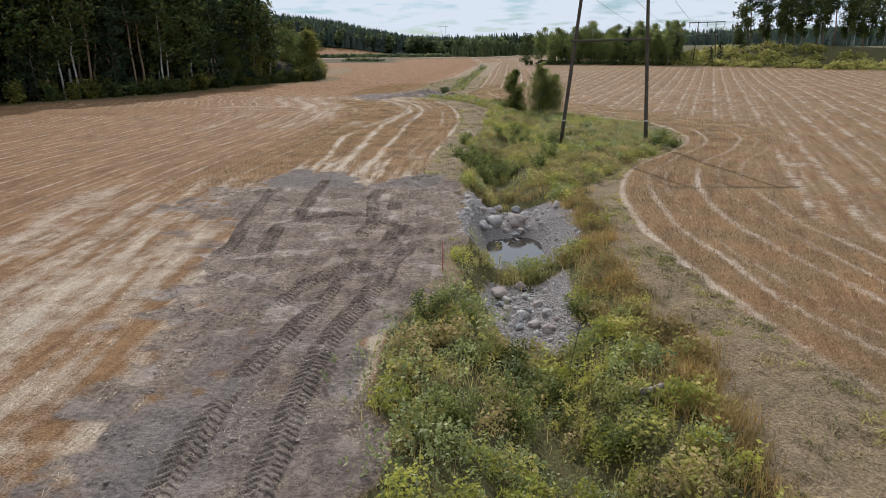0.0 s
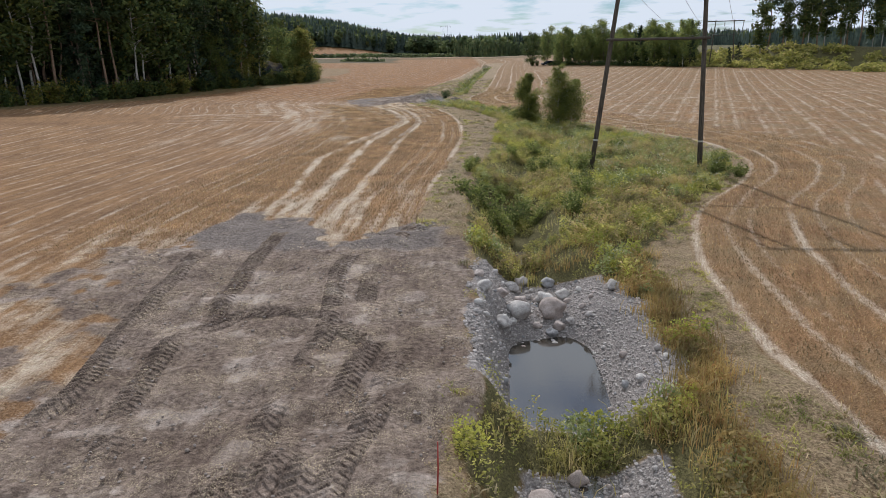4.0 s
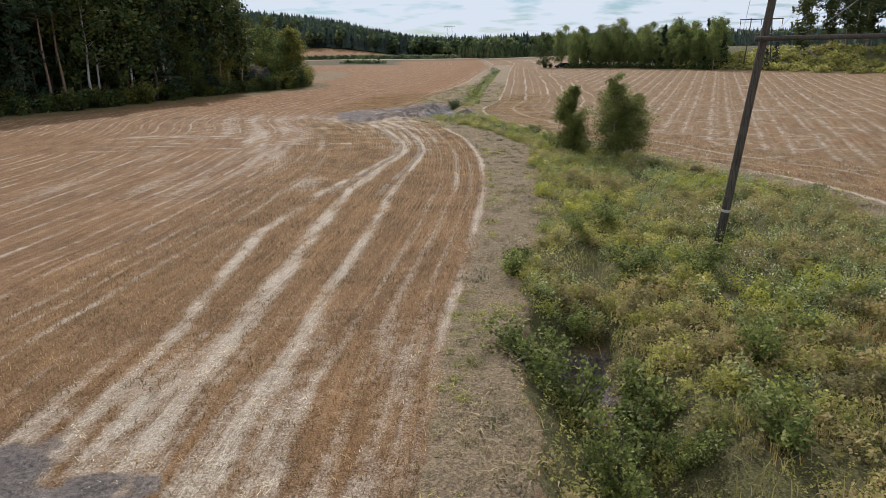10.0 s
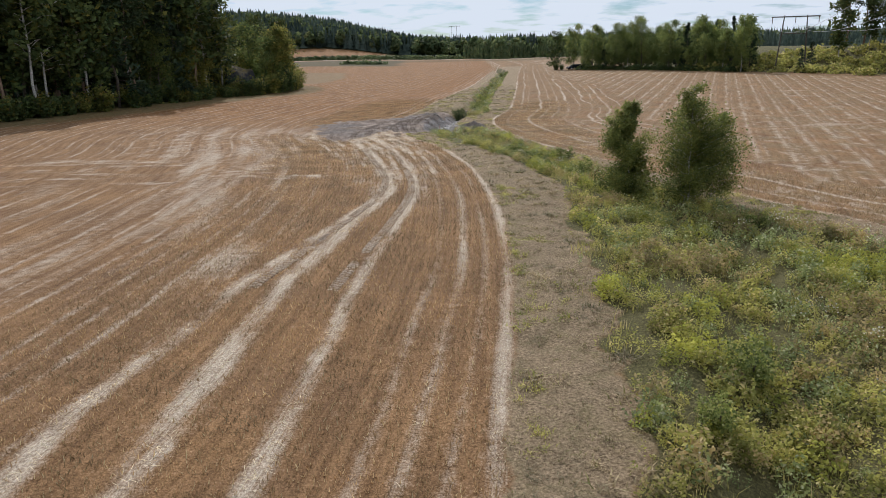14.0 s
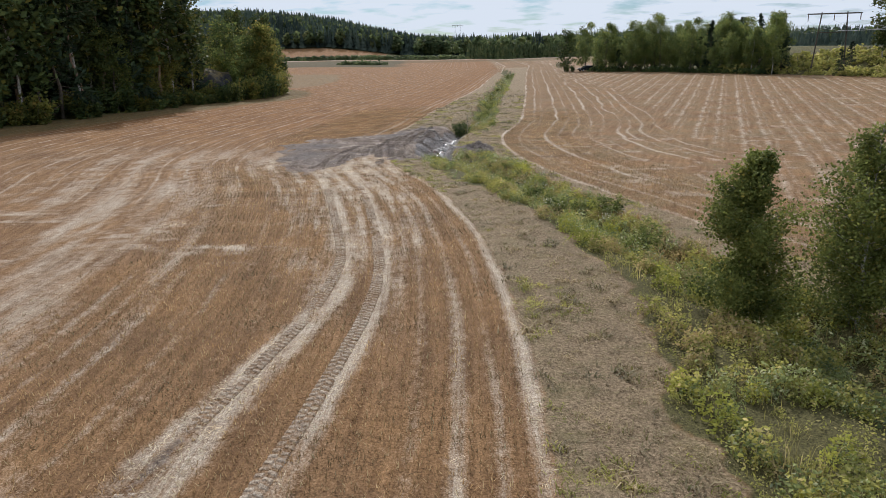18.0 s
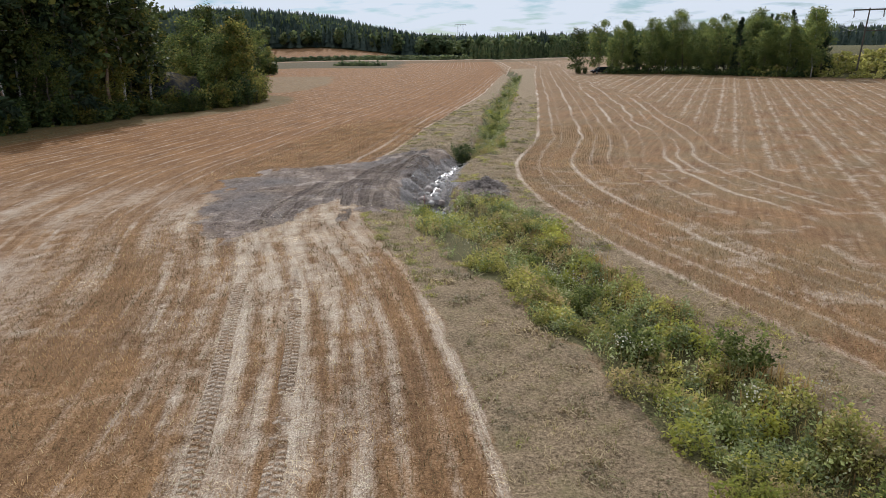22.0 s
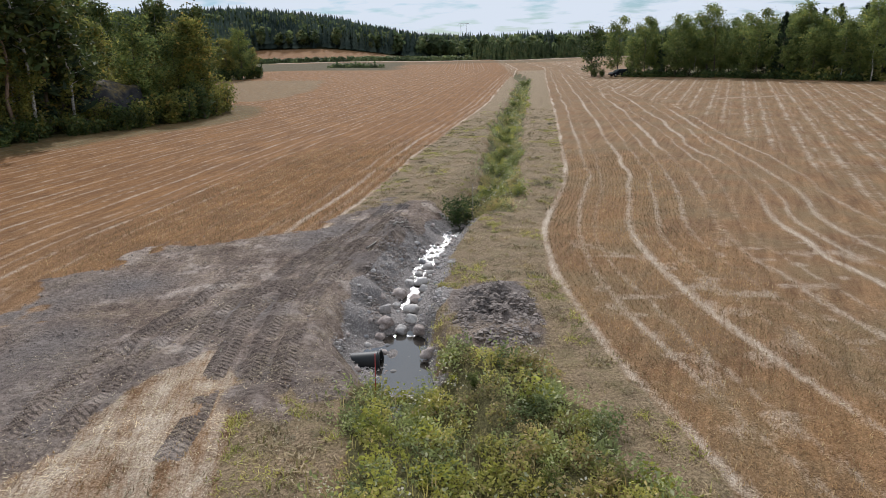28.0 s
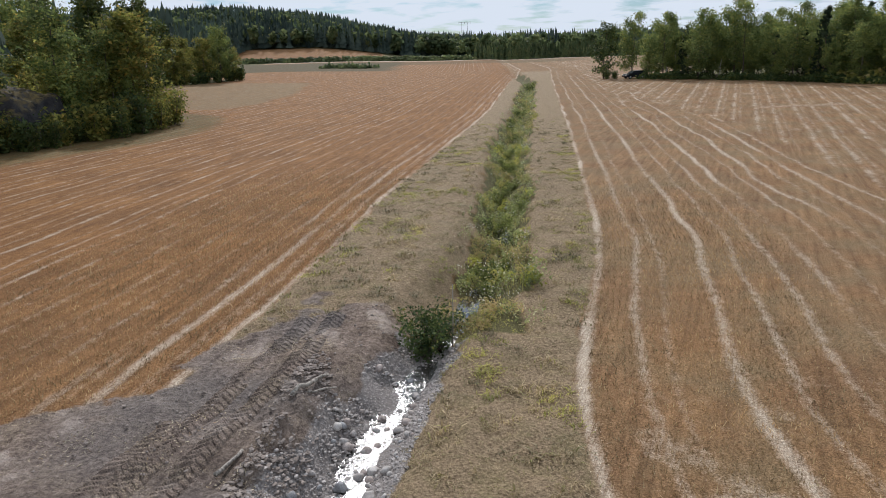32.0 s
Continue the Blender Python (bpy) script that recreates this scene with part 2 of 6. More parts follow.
    straw = m.math("MULTIPLY", straw, m.ramp(thread, 0.34, 0.56, (0.55, 0.55, 0.55), (1.1, 1.1, 1.1)))
    edge = m.math("ADD", m.math("MULTIPLY", straw, 1.0), m.math("MULTIPLY", m.math("SUBTRACT", m.math("ADD", m.math("MULTIPLY", fine, 0.6), m.math("MULTIPLY", mid, 0.5)), 0.55), 2.1))
    col = m.mix(m.ramp(edge, 0.14, 0.95), stub, pale)
    # grass
    gr = m.mix(m.ramp(fine, 0.35, 0.65), (0.045, 0.04, 0.02), (0.17, 0.15, 0.062))
    col = m.mix(m.ramp(m.math("ADD", green, m.math("MULTIPLY", m.math("SUBTRACT", mid, 0.5), 0.9)), 0.3, 0.7), col, gr)
    # mown bank, dead grass lying in clumps
    hay = m.mix(m.ramp(m.noise(14.0, 6, 0.75), 0.36, 0.64), (0.115, 0.078, 0.045), (0.42, 0.31, 0.195))
    hay = m.mix(m.math("MULTIPLY", m.ramp(m.noise(0.9, 6, 0.75), 0.50, 0.68), 0.42), hay, (0.19, 0.17, 0.07))
    col = m.mix(m.ramp(m.math("ADD", bank, m.math("MULTIPLY", m.math("SUBTRACT", mid, 0.5), 0.8)), 0.3, 0.7), col, hay)
    # bare mud, dry on top
    clod = m.noise(7.0, 6, 0.66)
    earth = m.mix(m.ramp(clod, 0.34, 0.68), (0.135, 0.101, 0.082), (0.36, 0.288, 0.237))
    earth = m.mix(1.0, earth, m.ramp(m.noise(30.0, 4, 0.65), 0.34, 0.66, (0.82, 0.81, 0.80), (1.14, 1.14, 1.14)), "MULTIPLY")
    # dry smooth crusts, dragged streaks, trodden straw
    earth = m.mix(m.math("MULTIPLY", m.ramp(m.noise(0.75, 4, 0.55), 0.565, 0.63), 0.75), earth, m.mix(m.ramp(m.noise(11.0, 4, 0.6), 0.35, 0.65), (0.40, 0.335, 0.285), (0.50, 0.43, 0.375)))
    earth = m.mix(1.0, earth, m.ramp(m.noise(1.0, 5, 0.7, m.pos((2.6, 0.5, 1))), 0.36, 0.64, (0.68, 0.65, 0.63), (1.15, 1.14, 1.13)), "MULTIPLY")
    earth = m.mix(1.0, earth, m.ramp(m.noise(0.32, 4, 0.6), 0.38, 0.62, (0.76, 0.72, 0.70), (1.12, 1.12, 1.12)), "MULTIPLY")
    fleck = m.math("MULTIPLY", m.ramp(m.noise(34.0, 4, 0.7, m.pos((1.0, 0.6, 1))), 0.50, 0.60), m.ramp(m.noise(0.9, 5, 0.7), 0.46, 0.62))
    earth = m.mix(m.math("MULTIPLY", fleck, 0.75), earth, (0.56, 0.45, 0.30))
    # damp earth, plus shade painted into the gully bed and the tread grooves
    earth = m.mix(damp_shade, earth, m.mix(m.ramp(clod, 0.3, 0.7), (0.105, 0.088, 0.080), (0.25, 0.218, 0.202)))
    col = m.mix(m.ramp(m.math("ADD", mud, m.math("ADD", m.math("MULTIPLY", m.math("SUBTRACT", mid, 0.5), 0.9), m.math("MULTIPLY", m.math("SUBTRACT", fine, 0.5), 0.9))), 0.34, 0.62), col, earth)
    # gravel of the ditch works
    grit = m.mix(m.ramp(m.voronoi(16.0), 0.1, 0.5), (0.49, 0.445, 0.415), (0.25, 0.222, 0.205))
    col = m.mix(m.ramp(m.math("ADD", gravel, m.math("MULTIPLY", m.math("SUBTRACT", mid, 0.5), 0.7)), 0.35, 0.6), col, grit)
    # far crops, and a cloud's shadow painted as a dark strip
    col = m.mix(far, col, m.mix(m.ramp(mid, 0.3, 0.7), (0.060, 0.052, 0.026), (0.10, 0.085, 0.042)))
    m.color(col)
    h = m.math("ADD", m.math("MULTIPLY", fine, 0.5), m.math("ADD", clod, m.math("MULTIPLY", speck, 0.4)))
    m.bump(m.math("ADD", m.math("ADD", h, m.math("MULTIPLY", m.math("MULTIPLY", m.noise(6.0, 6, 0.75), bank), 1.5)), m.math("MULTIPLY", m.math("MULTIPLY", clod, mud), 1.6)), 0.9, 0.07)
    return m.m


GROUND = ground_mat()
M_STUB = leaf_mat("stubble_straw", (0.25, 0.16, 0.088), (0.47, 0.325, 0.19), (0.60, 0.48, 0.31), 0.15, 0.35)
M_STRAW = leaf_mat("loose_straw", (0.50, 0.41, 0.28), (0.82, 0.72, 0.56), (0.33, 0.22, 0.13), 0.25, 0.25)
M_HAY = leaf_mat("mown_grass", (0.28, 0.22, 0.14), (0.45, 0.365, 0.245), (0.27, 0.245, 0.11), 0.16, 0.35)
M_HERB = leaf_mat("herb_leaf", (0.28, 0.28, 0.085), (0.48, 0.455, 0.155), (0.54, 0.46, 0.23), 0.15, 0.5, 0.8)
M_LUSH = leaf_mat("lush_leaf", (0.19, 0.23, 0.105), (0.38, 0.42, 0.19), (0.50, 0.51, 0.34), 0.15, 0.5, 0.9)
M_BUSHLEAF = leaf_mat("bush_leaf", (0.085, 0.115, 0.04), (0.25, 0.285, 0.09), (0.32, 0.33, 0.15), 0.15, 0.5, 0.9)
M_GRASS = leaf_mat("grass_blade", (0.28, 0.255, 0.095), (0.44, 0.385, 0.16), (0.47, 0.385, 0.22), 0.2, 0.45, 0.7)
M_BROWN = leaf_mat("withered_leaf", (0.33, 0.255, 0.135), (0.50, 0.40, 0.225), (0.36, 0.34, 0.13), 0.3, 0.45, 0.7)
M_YELLOW = leaf_mat("yellow_green_leaf", (0.31, 0.315, 0.07), (0.45, 0.44, 0.115), (0.36, 0.385, 0.10), 0.3, 0.48, 0.7)
M_DRY = leaf_mat("dry_grass", (0.30, 0.215, 0.085), (0.43, 0.325, 0.15), (0.33, 0.19, 0.09), 0.18, 0.42)
M_FLOWER = leaf_mat("seed_fluff", (0.50, 0.48, 0.42), (0.74, 0.72, 0.66), None, 0, 0.4)
M_BIRCHLEAF = leaf_mat("birch_leaf", (0.044, 0.07, 0.028), (0.12, 0.146, 0.05), (0.19, 0.17, 0.045), 0.08, 0.3)
M_YOUNGLEAF = leaf_mat("young_birch_leaf", (0.125, 0.155, 0.05), (0.24, 0.265, 0.085), (0.31, 0.28, 0.08), 0.08, 0.48, 0.9)
M_WOODLEAF = leaf_mat("broad_leaf", (0.040, 0.070, 0.032), (0.12, 0.158, 0.055), (0.18, 0.18, 0.05), 0.08, 0.28, 0.25)
M_GROVELEAF = leaf_mat("grove_leaf", (0.088, 0.135, 0.055), (0.24, 0.285, 0.10), (0.32, 0.31, 0.09), 0.12, 0.52, 0.25)
M_AUTUMN = leaf_mat("yellowing_leaf", (0.115, 0.135, 0.042), (0.29, 0.285, 0.085), (0.36, 0.27, 0.08), 0.12, 0.54)
M_PINE = leaf_mat("pine_needles", (0.028, 0.05, 0.028), (0.07, 0.095, 0.042), None, 0, 0.22, 0.3)
M_SPRUCE = leaf_mat("spruce_needles", (0.022, 0.042, 0.028), (0.052, 0.076, 0.042), None, 0, 0.25, 0.3)
# distance haze is put into these two colours: paler, low in contrast, needles bluish
M_HAZYLEAF = leaf_mat("hazy_far_leaf", (0.095, 0.135, 0.075), (0.155, 0.19, 0.09), (0.18, 0.20, 0.10), 0.2, 0.5, 0.05)
M_HAZYNEEDLE = leaf_mat("hazy_far_needle", (0.09, 0.13, 0.125), (0.135, 0.175, 0.15), None, 0, 0.48, 0.03)
B_BIRCH = bark_mat("birch_bark", (0.16, 0.14, 0.12), (0.66, 0.63, 0.57), (3, 3, 5))
B_PINE = bark_mat("pine_bark", (0.13, 0.09, 0.065), (0.34, 0.23, 0.16))
B_DARK = bark_mat("dark_bark", (0.06, 0.05, 0.04), (0.17, 0.14, 0.11))
B_POLE = bark_mat("tarred_pole_wood", (0.045, 0.037, 0.03), (0.13, 0.11, 0.088), (14, 14, 0.6))
B_LOG = bark_mat("weathered_wood", (0.14, 0.12, 0.10), (0.42, 0.38, 0.33))
M_STONE = stone_mat("granite", (0.48, 0.44, 0.41), (0.70, 0.66, 0.62))
M_PEBBLE = pebble_mat("crushed_stone", (0.25, 0.222, 0.205), (0.55, 0.50, 0.465))
M_CLOD = pebble_mat("earth_clod", (0.20, 0.16, 0.135), (0.37, 0.305, 0.26))


# ---- mesh tools ----
rng = np.random.default_rng(7)


def tri_mesh(name, V, T, *mats, smooth=False, index=None):
    V, T = np.asarray(V, np.float32), np.asarray(T, np.int32)
    me = bpy.data.meshes.new(name)
    me.vertices.add(len(V)), me.loops.add(3 * len(T)), me.polygons.add(len(T))
    me.vertices.foreach_set("co", V.ravel())
    me.loops.foreach_set("vertex_index", T.ravel())
    me.polygons.foreach_set("loop_start", np.arange(0, 3 * len(T), 3, dtype=np.int32))
    me.polygons.foreach_set("loop_total", np.full(len(T), 3, np.int32))
    me.polygons.foreach_set("use_smooth", np.full(len(T), smooth))
    if index is not None:
        me.polygons.foreach_set("material_index", np.asarray(index, np.int32))
    for m in mats:
        me.materials.append(m)
    me.update(calc_edges=True)
    return me


def join(*pieces):
    Vs, Ts, k = [], [], 0
    for V, T in pieces:
        Vs.append(V), Ts.append(np.asarray(T) + k)
        k += len(V)
    return np.concatenate(Vs), np.concatenate(Ts)


def part(name, piece, material, parent, label="", smooth=False):
    """One mesh object under a thing or a part."""
    ob = new(name, tri_mesh(name, piece[0], piece[1], material, smooth=smooth))
    ob.parent = parent
    return tagged(ob, label)


def stuff(name, piece, material, label, category):
    return tagged(new(name, tri_mesh(name, piece[0], piece[1], material)), label, category, "", "stuff")


def tube(path, radii, n=8, cap=True):
    """A tapered tube along a path."""
    P, k = np.asarray(path, float), len(path)
    D = np.gradient(P, axis=0)
    D /= np.linalg.norm(D, axis=1)[:, None] + 1e-9
    ref = np.where(np.abs(D[:, 2:3]) > 0.9, [[1.0, 0, 0]], [[0, 0, 1.0]])
    A = np.cross(D, ref)
    A /= np.linalg.norm(A, axis=1)[:, None]
    B = np.cross(D, A)
    a = np.linspace(0, 2 * np.pi, n, endpoint=False)
    ring = A[:, None] * np.cos(a)[None, :, None] + B[:, None] * np.sin(a)[None, :, None]
    V = (P[:, None] + ring * np.asarray(radii, float)[:, None, None]).reshape(-1, 3)
    i, j = np.meshgrid(np.arange(k - 1), np.arange(n), indexing="ij")
    q = [i * n + j, i * n + (j + 1) % n, (i + 1) * n + (j + 1) % n, (i + 1) * n + j]
    T = np.concatenate([np.stack([q[0], q[1], q[2]], -1).reshape(-1, 3), np.stack([q[0], q[2], q[3]], -1).reshape(-1, 3)])
    if cap:
        V = np.concatenate([V, P[[0, -1]]])
        c = np.arange(n)
        T = np.concatenate([T, np.stack([np.full(n, k * n), (c + 1) % n, c], -1), np.stack([np.full(n, k * n + 1), (k - 1) * n + c, (k - 1) * n + (c + 1) % n], -1)])
    return V, T


def box(cx, cy, cz, sx, sy, sz):
    V = np.array([(x, y, z) for x in (-1, 1) for y in (-1, 1) for z in (-1, 1)], float) * [sx / 2, sy / 2, sz / 2] + [cx, cy, cz]
    T = [(0, 1, 3), (0, 3, 2), (4, 6, 7), (4, 7, 5), (0, 4, 5), (0, 5, 1), (2, 3, 7), (2, 7, 6), (0, 2, 6), (0, 6, 4), (1, 5, 7), (1, 7, 3)]
    return V, np.array(T)


def leaves(C, size, r, up=0.3, slim=0.55):
    """Small folded leaf blades at the centres C."""
    n = len(C)
    d = r.normal(size=(n, 3))
    d[:, 2] = d[:, 2] * 0.6 + up
    d /= np.linalg.norm(d, axis=1)[:, None]
    s = np.cross(d, r.normal(size=(n, 3)))
    s /= np.linalg.norm(s, axis=1)[:, None] + 1e-9
    L = (np.asarray(size) * r.uniform(0.6, 1.35, n))[:, None]
    nrm = np.cross(d, s)
    V = np.stack([C - d * L * 0.5, C + s * L * 0.5 * slim + nrm * L * 0.08, C + d * L * 0.5, C - s * L * 0.5 * slim + nrm * L * 0.08], 1).reshape(-1, 3)
    k = np.arange(n)[:, None] * 4
    return V, np.concatenate([k + [0, 1, 2], k + [0, 2, 3]])


def blades(base, height, r, lean=0.35, width=0.02, curve=0.25):
    """Upright grass blades: two segments each, from the points base."""
    n = len(base)
    a = r.uniform(0, 2 * np.pi, n)
    d = np.stack([np.cos(a), np.sin(a), np.zeros(n)], 1)
    s = np.stack([-np.sin(a), np.cos(a), np.zeros(n)], 1)
    h = (np.asarray(height) * r.uniform(0.6, 1.3, n))[:, None]
    ln = r.uniform(0.1, 1, n)[:, None] * lean
    w = np.asarray(width) * np.ones((n, 1))
    z = np.array([[0, 0, 1.0]])
    mid = base + z * h * 0.55 + d * h * ln * 0.35
    tip = base + z * h * (1 - 0.25 * ln) + d * h * (ln + curve * ln)
    V = np.stack([base - s * w, base + s * w, mid + s * w * 0.8, mid - s * w * 0.8, tip], 1).reshape(-1, 3)
    k = np.arange(n)[:, None] * 5
    return V, np.concatenate([k + [0, 1, 2], k + [0, 2, 3], k + [3, 2, 4]])


def spread(proto, P, yaw, scale, zscale=None):
    """Many copies of a small piece joined into one: proto at the points P."""
    V, T = proto
    n, c, s = len(P), np.cos(yaw)[:, None], np.sin(yaw)[:, None]
    sc = np.asarray(scale)[:, None] * np.ones((n, 1))
    sz = sc if zscale is None else np.asarray(zscale)[:, None]
    X = (V[None, :, 0] * c - V[None, :, 1] * s) * sc + P[:, 0:1]
    Y = (V[None, :, 0] * s + V[None, :, 1] * c) * sc + P[:, 1:2]
    Z = V[None, :, 2] * sz + P[:, 2:3]
    return np.stack([X, Y, Z], -1).reshape(-1, 3), (T[None] + (np.arange(n) * len(V))[:, None, None]).reshape(-1, 3)


def blob(r, rough=0.18, flat=0.75, sub=2):
    """A worn stone: an icosphere pushed about and cut by a few planes."""
    bm = bmesh.new()
    bmesh.ops.create_icosphere(bm, subdivisions=sub, radius=0.5)
    V = np.array([v.co[:] for v in bm.verts])
    T = np.array([[v.index for v in f.verts] for f in bm.faces])
    bm.free()
    off = Vector(r.uniform(-50, 50, 3))
    k = np.array([1 + rough * 1.6 * noise.noise(Vector(v) * 2.2 + off) + rough * 0.6 * noise.noise(Vector(v) * 5 + off) for v in V])
    V = V * k[:, None]
    for _ in range(4):
        p = r.normal(size=3)
        p /= np.linalg.norm(p)
        over = np.maximum(V @ p - r.uniform(0.34, 0.46), 0)
        V -= over[:, None] * p * 0.8
    return V * [1, r.uniform(0.75, 0.95), flat], T


# ---- lie of the land ----
GY = np.arange(-250.0, 700.0, 0.5)


def curve_of(*pts, soft=3.0):
    """A smooth line x(y) through the plan's points."""
    ys, xs = [p[0] for p in pts], [p[1] for p in pts]
    v = np.interp(GY, ys, xs)
    k = np.exp(-0.5 * (np.arange(-20, 21) * 0.5 / soft) ** 2)
    v = np.convolve(np.pad(v, 20, mode="edge"), k / k.sum(), mode="valid")
    return lambda y: np.interp(y, GY, v)


left_edge = curve_of((-20, -2.4), (30, -1.4), (40, -1.4), (48, -0.7), (57, 0.4), (63, 1.0), (70, 1.35), (77, 1.35), (84, 0.8), (91, -0.5), (98, -2.0), (104, -4.6), (112, -6.4), (122, -7.0), (131, -5.6), (150, -3.6), (195, 3.0), (259, 9.3), (330, 17))
right_edge = curve_of((-20, 11.5), (0, 10.6), (13, 9.2), (18.5, 8.3), (23, 8.0), (28, 7.8), (35, 8.7), (40, 10.2), (44, 12.2), (48.5, 16.0), (54, 19.0), (62, 20.0), (70, 18.5), (77, 14.9), (86, 11.2), (93, 8.9), (103, 5.5), (112, 3.8), (119, 3.1), (126, 3.4), (133, 5.2), (140, 6.6), (178, 10.6), (220, 14.5), (260, 18.4), (330, 26), soft=1.8)
veg_left = curve_of((-20, -1.5), (8, -1.3), (12, -1.6), (15, -2.3), (18, -0.9), (20, 0.1), (24, 0.6), (34, 0.7), (40, 0.9), (52, 1.2), (57, 2.9), (62, 3.8), (68, 3.9), (79, 5.2), (89, 3.2), (96, 0.4), (105, -2.3), (110, -3.2), (128, -0.2), (140, 0.8), (170, 2.8), (259, 12.3), soft=1.5)
veg_right = curve_of((-20, 6.6), (10, 5.8), (16, 6.1), (20, 6.0), (28, 6.2), (34, 6.8), (38, 8.4), (42, 10.5), (47, 14.3), (51, 16.6), (56, 17.8), (64, 17.6), (72, 14.6), (80, 9.6), (86, 8.0), (92, 6.4), (100, 5.2), (109, 2.4), (113, 1.4), (128, 2.4), (140, 3.7), (170, 6.2), (259, 15.2), soft=1.5)
ditch_x = curve_of((-20, 2.6), (8, 2.4), (18, 2.1), (22, 2.1), (27, 2.5), (31, 2.8), (35, 2.9), (40, 2.6), (43, 2.9), (46, 2.2), (50, 3.6), (57, 6.2), (66, 8.8), (72, 9.4), (80, 7.8), (90, 5.0), (100, 2.4), (107, -0.6), (111, -2.0), (115, -2.5), (119, -2.2), (124, -1.5), (129, -0.2), (140, 2.2), (170, 4.5), (259, 13.7), soft=1.6)
forest_edge = curve_of((-150, -95), (60, -80), (95, -69), (108, -60), (120, -52), (133, -47), (150, -43), (165, -38.5), (173, -34.5), (184, -33.5), (198, -36.5), (206, -48), (218, -70), (262, -74), (278, -62), (290, -56), (300, -70), (330, -95), soft=2.0)
wood_edge = curve_of((-150, 170), (60, 150), (140, 108), (160, 99), (200, 74), (209, 66), (222, 57), (238, 46), (248, 34), (256, 31), (264, 42), (300, 70), (420, 130))


def ss(a, b, v):
    t = np.clip((v - a) / (b - a), 0, 1)
    return t * t * (3 - 2 * t)


def near(v, a, b, w=1.0):
    """1 between a and b, falling to 0 over w on both sides."""
    return ss(a - w, a, v) * (1 - ss(b, b + w, v))


LAT = rng.uniform(-1, 1, (256, 256))


def wob(x, y, s, seed=0):
    """Smooth value noise, -1 to 1, with cells of s metres."""
    u, v = np.asarray(x) / s + seed * 17.3, np.asarray(y) / s + seed * 9.7
    i, j = np.floor(u).astype(int), np.floor(v).astype(int)
    a, b = u - i, v - j
    a, b = a * a * (3 - 2 * a), b * b * (3 - 2 * b)
    g = lambda p, q: LAT[p % 256, q % 256]
    return (g(i, j) * (1 - a) + g(i + 1, j) * a) * (1 - b) + (g(i, j + 1) * (1 - a) + g(i + 1, j + 1) * a) * b


def weir1(y):
    return near(y, 17.5, 34.0, 1.5)


def weir2(y):
    return near(y, 111.0, 128.5, 1.2)


def land(x, y):
    """The height of the ground."""
    x, y = np.asarray(x, float), np.asarray(y, float)
    d = x - ditch_x(y)
    left = -0.45 * ss(88, 120, y) + 2.2 * ss(190, 520, y) + 0.022 * np.clip(-x - 18, 0, 40) * ss(60, 130, y)
    right = -0.5 - 0.35 * ss(88, 130, y) + 0.5 * ss(8, 60, x) + 1.2 * ss(130, 250, y) + 0.8 * ss(300, 520, y)
    z = left + (right - left) * ss(-2.5, 5.0, d)
    w1, w2 = weir1(y), weir2(y)
    works = np.maximum(w1, w2)
    wl_ = 2.1 + 0.25 * wob(x * 0, y, 2.3, 3) - 0.55 * w2 * ss(118, 127, y) + 0.2 * w2 * near(y, 112, 116, 2)
    wr_ = 2.0 + 0.25 * wob(x * 0, y, 2.9, 5) + 1.0 * w1 - 0.4 * w2
    flat = 0.22 + 0.26 * works + 0.35 * near(y, 26.5, 29.6, 2.0) + 0.45 * near(y, 111.5, 114.6, 0.8) - 0.28 * near(y, 118, 129, 2)
    t = np.where(d < 0, (-d - flat) / (wl_ - flat), (d - flat) / (wr_ - flat))
    depth = 1.15 - 0.6 * near(y, 50, 107, 3) + 0.25 * w1 - 0.15 * w2 - 0.2 * near(y, 120, 129, 4) + 0.45 * near(y, 26.6, 29.6, 2.2) + 0.30 * near(y, 111.3, 115, 0.8) - 0.15 * near(y, 32, 36, 1.5) + 0.65 * near(y, 44.5, 47.6, 0.8) + 0.2 * near(y, 37, 39, 0.6)
    depth = depth * (1 - ss(300, 360, y)) + 0.3 * (x - x)
    dip = 1 - ss(0, 1, t)
    z = z - depth * dip
    # heaps of dug earth beside the second works, and its ragged bank
    z = z + 0.45 * np.exp(-(((x - 1.0) / 1.2) ** 2 + ((y - 114.6) / 2.2) ** 2)) * (1 + 0.7 * wob(x, y, 0.6, 4) + 0.5 * wob(x, y, 0.27, 5))
    z = z + 0.22 * np.exp(-(((x + 3.3) / 0.6) ** 2 + ((y - 121.5) / 5.0) ** 4)) * (1 + 0.7 * wob(x, y, 0.5, 9) + 0.5 * wob(x, y, 0.25, 10))
    z = z + 0.35 * np.exp(-(((x - 1.6) / 2.2) ** 2 + ((y - 24.3) / 0.9) ** 2)) * w1
    # hills far off
    crest = np.interp(x, [-340, -230, -160, -110, -68, -40, -14], [13.0, 16.0, 16.0, 10.5, 3.0, 0.5, 0.0])
    z = z + 7.0 * ss(-15, -95, x) * ss(466, 522, y) + crest * ss(520, 600, y)
    z = z + 5.0 * ss(62, 90, x) * near(y, 196, 300, 25) * (1 - 0.4 * ss(100, 140, x)) * ss(0, 25, x - wood_edge(y))
    z = z + 9.0 * ss(700, 1100, y) * (0.6 + 0.4 * wob(x, y, 260, 1)) + 14 * ss(1100, 2500, y)
    fld = np.maximum(ss(0, 0.6, left_edge(y) - x), ss(0, 0.6, x - right_edge(y)))
    return z + 0.05 * wob(x, y, 3.1) * fld + 0.06 * wob(x, y, 1.1, 2) * (1 - fld) * (1 - 0.5 * dip)


